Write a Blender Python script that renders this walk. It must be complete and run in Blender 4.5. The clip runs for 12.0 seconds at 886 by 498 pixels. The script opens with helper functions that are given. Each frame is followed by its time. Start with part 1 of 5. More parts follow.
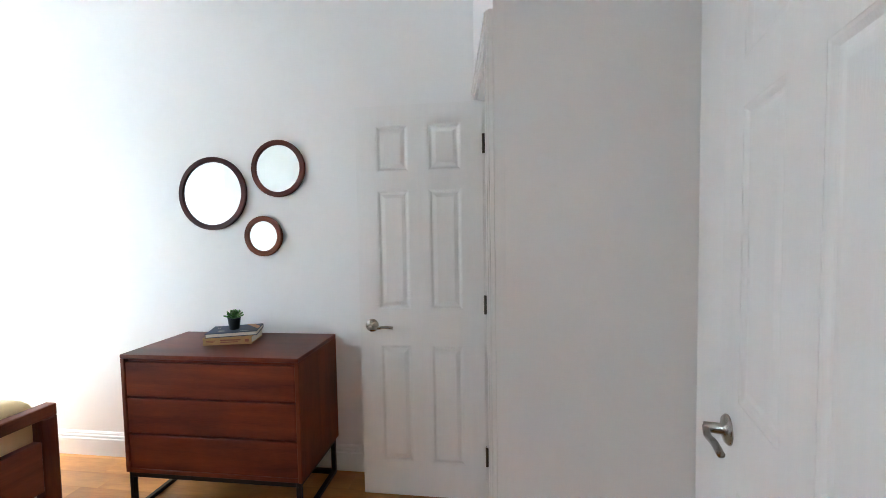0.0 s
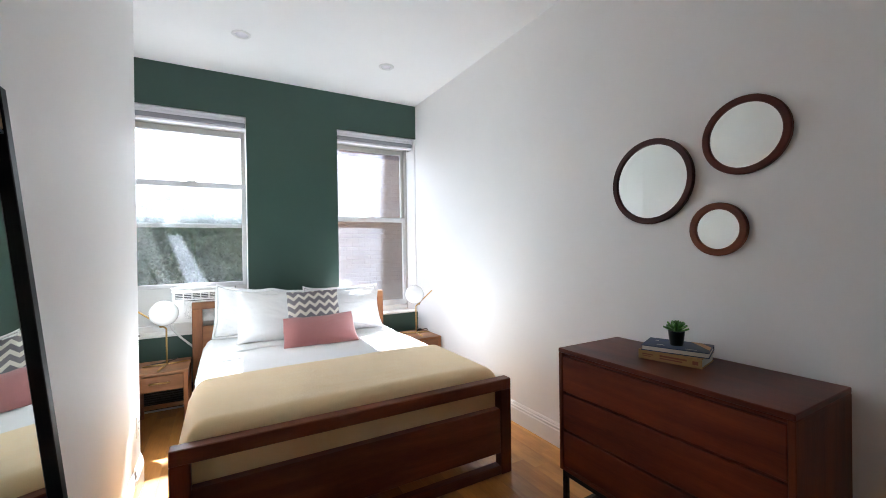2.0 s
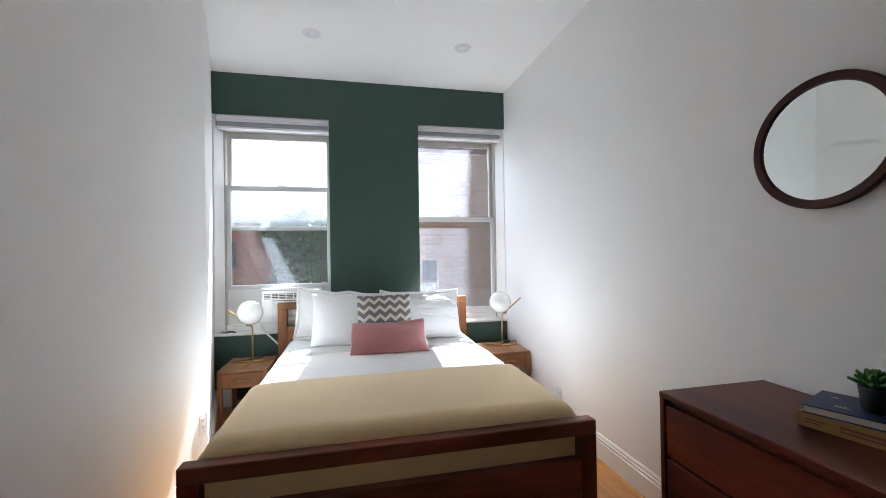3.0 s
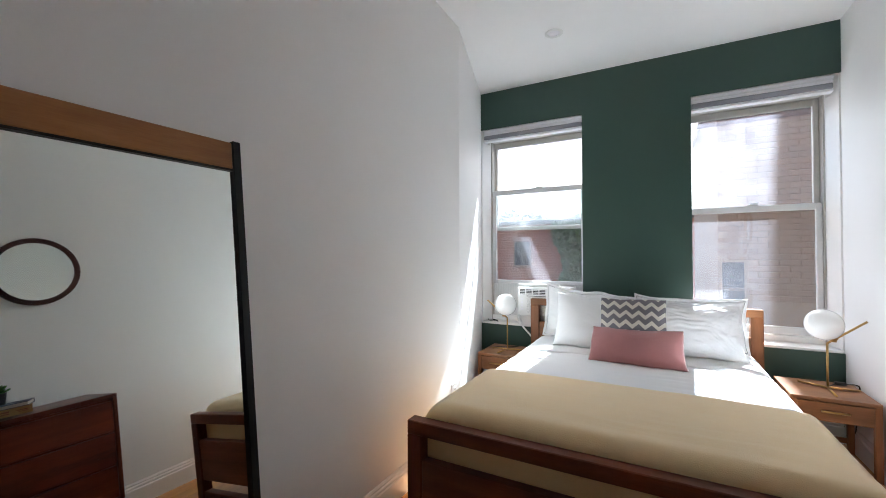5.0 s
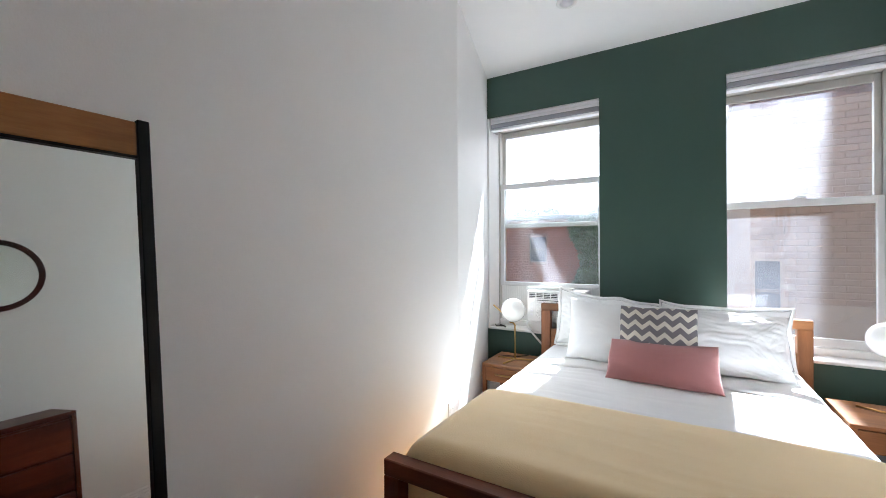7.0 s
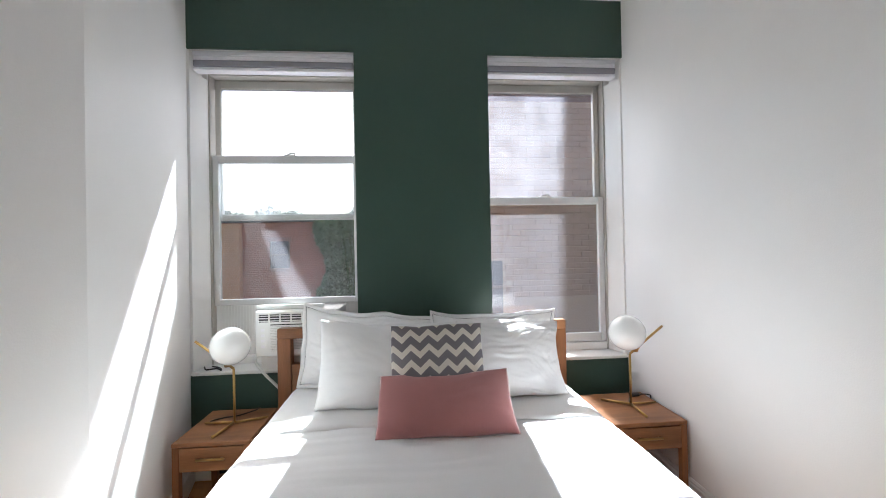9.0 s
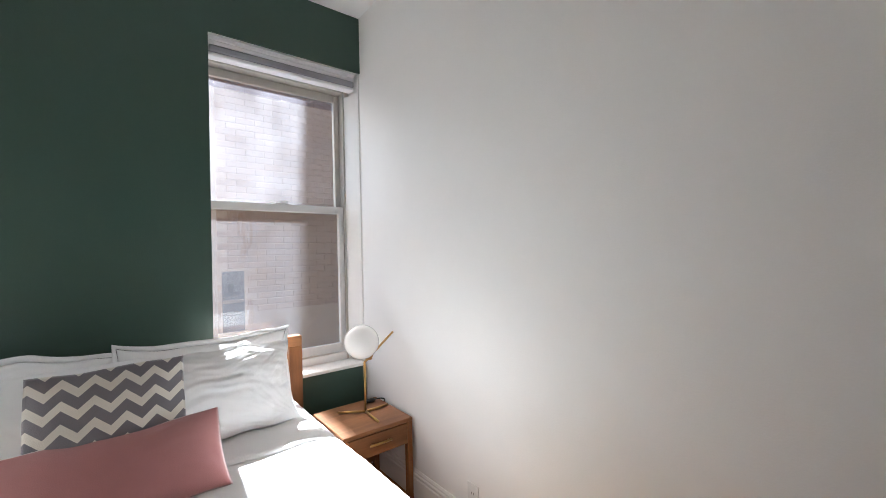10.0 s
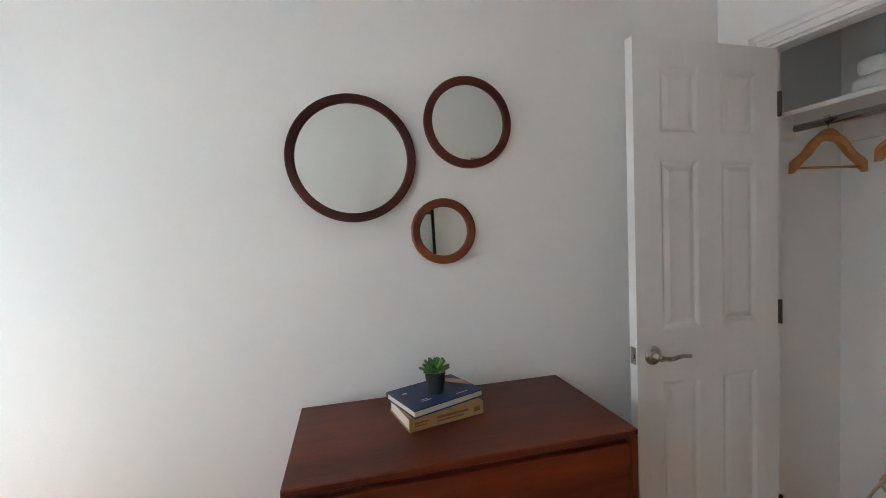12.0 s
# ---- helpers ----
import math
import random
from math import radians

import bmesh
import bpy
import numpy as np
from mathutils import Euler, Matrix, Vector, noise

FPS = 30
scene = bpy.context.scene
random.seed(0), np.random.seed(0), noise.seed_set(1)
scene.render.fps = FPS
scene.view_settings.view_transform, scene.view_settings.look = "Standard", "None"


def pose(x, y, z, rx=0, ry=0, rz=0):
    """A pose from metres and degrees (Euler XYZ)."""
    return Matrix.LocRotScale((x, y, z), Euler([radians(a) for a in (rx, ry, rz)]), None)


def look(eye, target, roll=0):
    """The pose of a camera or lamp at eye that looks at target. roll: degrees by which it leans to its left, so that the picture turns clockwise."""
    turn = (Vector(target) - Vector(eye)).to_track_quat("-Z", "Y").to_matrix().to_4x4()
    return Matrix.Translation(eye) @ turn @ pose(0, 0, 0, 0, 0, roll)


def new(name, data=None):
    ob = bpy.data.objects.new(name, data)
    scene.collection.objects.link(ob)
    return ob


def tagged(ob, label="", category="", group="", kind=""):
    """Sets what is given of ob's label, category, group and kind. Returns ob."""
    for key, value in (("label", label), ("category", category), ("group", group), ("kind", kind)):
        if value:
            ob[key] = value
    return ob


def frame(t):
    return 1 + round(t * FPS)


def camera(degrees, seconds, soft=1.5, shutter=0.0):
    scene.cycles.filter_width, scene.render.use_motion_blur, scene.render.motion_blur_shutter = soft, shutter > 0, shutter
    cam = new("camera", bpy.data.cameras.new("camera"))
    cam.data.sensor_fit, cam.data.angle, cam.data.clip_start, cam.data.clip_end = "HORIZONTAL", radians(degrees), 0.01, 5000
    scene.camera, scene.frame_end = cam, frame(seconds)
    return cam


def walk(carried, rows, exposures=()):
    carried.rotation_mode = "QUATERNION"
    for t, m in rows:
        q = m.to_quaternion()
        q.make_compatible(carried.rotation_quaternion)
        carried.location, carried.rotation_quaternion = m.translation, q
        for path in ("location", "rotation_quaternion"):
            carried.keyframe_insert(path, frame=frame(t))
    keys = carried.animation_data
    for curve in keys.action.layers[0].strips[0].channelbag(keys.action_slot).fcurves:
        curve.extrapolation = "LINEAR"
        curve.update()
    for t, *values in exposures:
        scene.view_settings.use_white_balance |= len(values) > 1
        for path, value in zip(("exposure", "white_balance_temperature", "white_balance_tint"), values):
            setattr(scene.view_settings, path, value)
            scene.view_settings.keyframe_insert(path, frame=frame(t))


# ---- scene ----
cam = camera(96.2, 12.0, soft=0.9)

PATH = [
    (0, (-2.108, -4.262, 1.352), (-0.127, -4.009, 1.254), -1.0),
    (0.5, (-2.001, -4.225, 1.313), (-0.192, -3.375, 1.262), -1.1),
    (1, (-1.968, -4.129, 1.282), (-0.442, -2.837, 1.258), -0.9),
    (1.5, (-1.939, -3.998, 1.263), (-0.689, -2.437, 1.246), -0.7),
    (2, (-1.859, -3.876, 1.271), (-0.878, -2.133, 1.263), -0.8),
    (2.5, (-1.657, -3.739, 1.26), (-0.959, -1.864, 1.263), -0.9),
    (4.5, (-1.044, -3.483, 1.25), (-1.572, -1.554, 1.279), -0.4),
    (5, (-1.07, -3.551, 1.246), (-2.024, -1.793, 1.271), -0.2),
    (5.5, (-1.097, -3.582, 1.257), (-2.292, -1.978, 1.272), -0.1),
    (6, (-1.083, -3.525, 1.278), (-2.309, -1.946, 1.286), -0.2),
    (6.5, (-1.064, -3.411, 1.285), (-2.216, -1.777, 1.29), -0.2),
    (8.5, (-1.362, -2.518, 1.264), (-1.652, -0.539, 1.275), -0.8),
    (9, (-1.33, -2.355, 1.257), (-1.165, -0.362, 1.271), -1.1),
    (9.5, (-1.233, -2.289, 1.278), (-0.543, -0.412, 1.291), -1.2),
    (10, (-1.176, -2.299, 1.281), (0.066, -0.731, 1.3), -1.4),
    (10.5, (-1.198, -2.328, 1.238), (0.494, -1.263, 1.285), -2.0),
    (11, (-1.243, -2.439, 1.223), (0.676, -1.881, 1.279), -2.0),
    (11.5, (-1.29, -2.516, 1.332), (0.707, -2.537, 1.23), -3.0),
    (12, (-1.347, -2.65, 1.325), (0.596, -3.119, 1.246), -2.1),
]
EXPOSURE = [(0, 5.04, 5300, 7), (0.5, 4.87, 5400, 7), (1, 4.47, 5480, 8), (1.5, 4.1, 5650, 11), (2.5, 3.58, 5700, 13), (4.5, 3.2, 5780, 13), (6, 3.7, 5720, 13), (8.5, 3.12, 5900, 14), (9.5, 3.02, 6030, 15), (10, 3.1, 6080, 15), (10.5, 3.17, 6050, 14), (11, 3.2, 5900, 11), (11.5, 3.62, 5780, 9), (12, 4.22, 5700, 10)]
walk(cam, [(t, look(e, a, r)) for t, e, a, r in PATH], EXPOSURE)

# ---- light ----
scene.cycles.diffuse_bounces, scene.cycles.max_bounces = 10, 20
world = bpy.data.worlds.new("sky")
scene.world = world
world.use_nodes = True
wn = world.node_tree
sky = wn.nodes.new("ShaderNodeTexSky")
sky.sky_type = "NISHITA"
sky.sun_disc = False
sky.sun_elevation = radians(48.3)
sky.sun_rotation = radians(3)
sky.dust_density = 5.0
wn.links.new(sky.outputs[0], wn.nodes["Background"].inputs[0])
wn.nodes["Background"].inputs[1].default_value = 0.06
sun_data = bpy.data.lights.new("sun", "SUN")
sun_data.energy, sun_data.angle, sun_data.color = 5.0, radians(0.7), (1.0, 0.985, 0.965)
sun = new("sun", sun_data)
sun.matrix_world = look((1, 12, 16), (1 - 0.055, 11, 16 - 1.125))


# ---- materials ----
def material(name, color=(0.8, 0.8, 0.8), rough=0.5, metal=0.0, vary=0.0, scale=8.0, bump=0.0, bump_scale=60.0, stretch=(1, 1, 1), coat=0.0, tint=None, island=False, sheen=0.0):
    """A surface with two scales of variation: soft blotches in the colour and fine relief."""
    m = bpy.data.materials.new(name)
    m.use_nodes = True
    nt = m.node_tree
    b = nt.nodes["Principled BSDF"]
    b.inputs["Base Color"].default_value = (*color, 1)
    b.inputs["Roughness"].default_value = rough
    b.inputs["Metallic"].default_value = metal
    b.inputs["Coat Weight"].default_value = coat
    b.inputs["Sheen Weight"].default_value = sheen
    tc = nt.nodes.new("ShaderNodeTexCoord")
    mp = nt.nodes.new("ShaderNodeMapping")
    mp.inputs["Scale"].default_value = stretch
    nt.links.new(tc.outputs["Object"], mp.inputs[0])
    if vary:
        n1 = nt.nodes.new("ShaderNodeTexNoise")
        n1.inputs["Scale"].default_value = scale
        n1.inputs["Detail"].default_value = 8
        n1.inputs["Roughness"].default_value = 0.65
        nt.links.new(mp.outputs[0], n1.inputs["Vector"])
        r = nt.nodes.new("ShaderNodeValToRGB")
        other = tint or tuple(c * (1 - vary) for c in color)
        r.color_ramp.elements[0].position, r.color_ramp.elements[1].position = 0.3, 0.7
        r.color_ramp.elements[0].color = (*other, 1)
        r.color_ramp.elements[1].color = (*color, 1)
        nt.links.new(n1.outputs[0], r.inputs[0])
        out = r.outputs[0]
        if island:
            oi = nt.nodes.new("ShaderNodeObjectInfo")
            hsv = nt.nodes.new("ShaderNodeHueSaturation")
            mr = nt.nodes.new("ShaderNodeMapRange")
            mr.inputs[3].default_value, mr.inputs[4].default_value = 0.9, 1.08
            nt.links.new(oi.outputs["Random"], mr.inputs[0])
            nt.links.new(mr.outputs[0], hsv.inputs["Value"])
            nt.links.new(out, hsv.inputs["Color"])
            out = hsv.outputs[0]
        nt.links.new(out, b.inputs["Base Color"])
        rr = nt.nodes.new("ShaderNodeMapRange")
        rr.inputs[3].default_value, rr.inputs[4].default_value = max(0.03, rough - 0.08), min(1, rough + 0.08)
        nt.links.new(n1.outputs[0], rr.inputs[0])
        nt.links.new(rr.outputs[0], b.inputs["Roughness"])
    if bump:
        n2 = nt.nodes.new("ShaderNodeTexNoise")
        n2.inputs["Scale"].default_value = bump_scale
        n2.inputs["Detail"].default_value = 4
        nt.links.new(mp.outputs[0], n2.inputs["Vector"])
        bp = nt.nodes.new("ShaderNodeBump")
        bp.inputs["Strength"].default_value = bump
        bp.inputs["Distance"].default_value = 0.004
        nt.links.new(n2.outputs[0], bp.inputs["Height"])
        nt.links.new(bp.outputs[0], b.inputs["Normal"])
    return m


def wood(name, dark, light, axis="x", rough=0.4, coat=0.0, ring=14.0, island=False):
    """Wood with grain that runs along one axis."""
    m = bpy.data.materials.new(name)
    m.use_nodes = True
    nt = m.node_tree
    b = nt.nodes["Principled BSDF"]
    tc = nt.nodes.new("ShaderNodeTexCoord")
    mp = nt.nodes.new("ShaderNodeMapping")
    s = {"x": (0.09, 1, 1), "y": (1, 0.09, 1), "z": (1, 1, 0.09)}[axis]
    mp.inputs["Scale"].default_value = s
    nt.links.new(tc.outputs["Object"], mp.inputs[0])
    vec = mp.outputs[0]
    if island:
        oi = nt.nodes.new("ShaderNodeObjectInfo")
        sc = nt.nodes.new("ShaderNodeVectorMath")
        sc.operation = "SCALE"
        cx = nt.nodes.new("ShaderNodeCombineXYZ")
        for k in range(3):
            nt.links.new(oi.outputs["Random"], cx.inputs[k])
        nt.links.new(cx.outputs[0], sc.inputs[0])
        sc.inputs["Scale"].default_value = 37.0
        ad = nt.nodes.new("ShaderNodeVectorMath")
        nt.links.new(vec, ad.inputs[0])
        nt.links.new(sc.outputs[0], ad.inputs[1])
        vec = ad.outputs[0]
    n1 = nt.nodes.new("ShaderNodeTexNoise")
    n1.inputs["Scale"].default_value, n1.inputs["Detail"].default_value = ring, 6
    n1.inputs["Distortion"].default_value = 0.6
    n2 = nt.nodes.new("ShaderNodeTexNoise")
    n2.inputs["Scale"].default_value, n2.inputs["Detail"].default_value = ring * 16, 4
    mix = nt.nodes.new("ShaderNodeMath")
    mix.operation = "MULTIPLY_ADD"
    mix.inputs[1].default_value = 0.35
    for n in (n1, n2):
        nt.links.new(vec, n.inputs["Vector"])
    nt.links.new(n2.outputs[0], mix.inputs[0])
    nt.links.new(n1.outputs[0], mix.inputs[2])
    r = nt.nodes.new("ShaderNodeValToRGB")
    r.color_ramp.elements[0].position, r.color_ramp.elements[1].position = 0.45, 0.9
    r.color_ramp.elements[0].color = (*dark, 1)
    r.color_ramp.elements[1].color = (*light, 1)
    nt.links.new(mix.outputs[0], r.inputs[0])
    out = r.outputs[0]
    n3 = nt.nodes.new("ShaderNodeTexNoise")
    n3.inputs["Scale"].default_value, n3.inputs["Detail"].default_value = 5.5, 5
    mp3 = nt.nodes.new("ShaderNodeMapping")
    mp3.inputs["Scale"].default_value = tuple(0.45 if k < 0.5 else 1.0 for k in s)
    nt.links.new(tc.outputs["Object"], mp3.inputs[0])
    nt.links.new(mp3.outputs[0], n3.inputs["Vector"])
    r3 = nt.nodes.new("ShaderNodeMapRange")
    r3.inputs[1].default_value, r3.inputs[2].default_value = 0.32, 0.58
    r3.inputs[3].default_value, r3.inputs[4].default_value = 0.66, 1.06
    nt.links.new(n3.outputs[0], r3.inputs[0])
    h3 = nt.nodes.new("ShaderNodeHueSaturation")
    nt.links.new(r3.outputs[0], h3.inputs["Value"])
    nt.links.new(out, h3.inputs["Color"])
    out = h3.outputs[0]
    if island:
        hsv = nt.nodes.new("ShaderNodeHueSaturation")
        mr = nt.nodes.new("ShaderNodeMapRange")
        mr.inputs[3].default_value, mr.inputs[4].default_value = 0.88, 1.1
        nt.links.new(oi.outputs["Random"], mr.inputs[0])
        nt.links.new(mr.outputs[0], hsv.inputs["Value"])
        nt.links.new(out, hsv.inputs["Color"])
        out = hsv.outputs[0]
    nt.links.new(out, b.inputs["Base Color"])
    b.inputs["Roughness"].default_value = rough
    b.inputs["Specular IOR Level"].default_value = 0.28
    b.inputs["Coat Weight"].default_value = coat
    b.inputs["Coat Roughness"].default_value = 0.2
    bp = nt.nodes.new("ShaderNodeBump")
    bp.inputs["Strength"].default_value, bp.inputs["Distance"].default_value = 0.15, 0.002
    nt.links.new(n2.outputs[0], bp.inputs["Height"])
    nt.links.new(bp.outputs[0], b.inputs["Normal"])
    return m


def dusty_glass(name, dust, clear_color=(0.93, 0.96, 0.95), low=0.55, high=1.5):
    """Thin clear pane with a film of uneven dust that catches the sun."""
    m = bpy.data.materials.new(name)
    m.use_nodes = True
    nt = m.node_tree
    nt.nodes.remove(nt.nodes["Principled BSDF"])
    out = nt.nodes["Material Output"]
    clear = nt.nodes.new("ShaderNodeBsdfTransparent")
    clear.inputs[0].default_value = (*clear_color, 1)
    gloss = nt.nodes.new("ShaderNodeBsdfGlossy")
    gloss.inputs["Roughness"].default_value = 0.01
    lw = nt.nodes.new("ShaderNodeLayerWeight")
    lw.inputs[0].default_value = 0.5
    pw = nt.nodes.new("ShaderNodeMath")
    pw.operation, pw.inputs[1].default_value = "POWER", 5.0
    nt.links.new(lw.outputs["Facing"], pw.inputs[0])
    fres = nt.nodes.new("ShaderNodeMapRange")
    fres.inputs[3].default_value, fres.inputs[4].default_value = 0.04, 1.0
    nt.links.new(pw.outputs[0], fres.inputs[0])
    m1 = nt.nodes.new("ShaderNodeMixShader")
    nt.links.new(fres.outputs[0], m1.inputs[0])
    nt.links.new(clear.outputs[0], m1.inputs[1])
    nt.links.new(gloss.outputs[0], m1.inputs[2])
    film = nt.nodes.new("ShaderNodeBsdfTranslucent")
    film.inputs[0].default_value = (0.66, 0.69, 0.75, 1)
    tc = nt.nodes.new("ShaderNodeTexCoord")
    n = nt.nodes.new("ShaderNodeTexNoise")
    n.inputs["Scale"].default_value, n.inputs["Detail"].default_value, n.inputs["Distortion"].default_value = 5.0, 9, 0.5
    nt.links.new(tc.outputs["Object"], n.inputs["Vector"])
    mr = nt.nodes.new("ShaderNodeMapRange")
    mr.inputs[1].default_value, mr.inputs[2].default_value = 0.25, 0.8
    mr.inputs[3].default_value, mr.inputs[4].default_value = dust * low, dust * high
    nt.links.new(n.outputs[0], mr.inputs[0])
    m2 = nt.nodes.new("ShaderNodeMixShader")
    nt.links.new(mr.outputs[0], m2.inputs[0])
    nt.links.new(m1.outputs[0], m2.inputs[1])
    nt.links.new(film.outputs[0], m2.inputs[2])
    nt.links.new(m2.outputs[0], out.inputs[0])
    return m


def brick_material(name, a, b2, mortar, w=0.22, h=0.075):
    m = bpy.data.materials.new(name)
    m.use_nodes = True
    nt = m.node_tree
    b = nt.nodes["Principled BSDF"]
    b.inputs["Roughness"].default_value = 0.9
    tc = nt.nodes.new("ShaderNodeTexCoord")
    sep = nt.nodes.new("ShaderNodeSeparateXYZ")
    cmb = nt.nodes.new("ShaderNodeCombineXYZ")
    add = nt.nodes.new("ShaderNodeMath")
    nt.links.new(tc.outputs["Object"], sep.inputs[0])
    nt.links.new(sep.outputs[0], add.inputs[0])
    nt.links.new(sep.outputs[1], add.inputs[1])
    nt.links.new(add.outputs[0], cmb.inputs[0])
    nt.links.new(sep.outputs[2], cmb.inputs[1])
    t = nt.nodes.new("ShaderNodeTexBrick")
    t.inputs["Color1"].default_value, t.inputs["Color2"].default_value, t.inputs["Mortar"].default_value = (*a, 1), (*b2, 1), (*mortar, 1)
    t.inputs["Scale"].default_value, t.inputs["Brick Width"].default_value, t.inputs["Row Height"].default_value, t.inputs["Mortar Size"].default_value = 1, w, h, 0.008
    nt.links.new(cmb.outputs[0], t.inputs["Vector"])
    nt.links.new(t.outputs[0], b.inputs["Base Color"])
    bp = nt.nodes.new("ShaderNodeBump")
    bp.invert = True
    bp.inputs["Distance"].default_value = 0.01
    nt.links.new(t.outputs["Fac"], bp.inputs["Height"])
    nt.links.new(bp.outputs[0], b.inputs["Normal"])
    return m


def mirror_material(name, color):
    m = material(name, color, 0.015, 1.0)
    return m


def chevron_material(name):
    """Woven zigzag stripes, grey on cream, along the cushion's own x and z."""
    m = bpy.data.materials.new(name)
    m.use_nodes = True
    nt = m.node_tree
    b = nt.nodes["Principled BSDF"]
    b.inputs["Roughness"].default_value = 0.9
    b.inputs["Sheen Weight"].default_value = 0.3
    tc = nt.nodes.new("ShaderNodeTexCoord")
    sep = nt.nodes.new("ShaderNodeSeparateXYZ")
    nt.links.new(tc.outputs["Object"], sep.inputs[0])

    def math_node(op, a, v):
        n = nt.nodes.new("ShaderNodeMath")
        n.operation = op
        nt.links.new(a, n.inputs[0])
        if isinstance(v, (int, float)):
            n.inputs[1].default_value = v
        else:
            nt.links.new(v, n.inputs[1])
        return n.outputs[0]

    zig = math_node("MULTIPLY", math_node("PINGPONG", sep.outputs[0], 0.037), 0.92)
    up = math_node("SUBTRACT", sep.outputs[2], zig)
    st = math_node("MULTIPLY", up, 1 / 0.064)
    fr = math_node("FRACT", st, 0)
    on = math_node("GREATER_THAN", fr, 0.44)
    mix = nt.nodes.new("ShaderNodeMix")
    mix.data_type = "RGBA"
    mix.inputs[6].default_value = (0.74, 0.70, 0.62, 1)
    mix.inputs[7].default_value = (0.19, 0.175, 0.19, 1)
    nt.links.new(on, mix.inputs[0])
    nt.links.new(mix.outputs[2], b.inputs["Base Color"])
    n2 = nt.nodes.new("ShaderNodeTexNoise")
    n2.inputs["Scale"].default_value = 400
    bp = nt.nodes.new("ShaderNodeBump")
    bp.inputs["Strength"].default_value, bp.inputs["Distance"].default_value = 0.4, 0.003
    nt.links.new(tc.outputs["Object"], n2.inputs["Vector"])
    nt.links.new(n2.outputs[0], bp.inputs["Height"])
    nt.links.new(bp.outputs[0], b.inputs["Normal"])
    return m


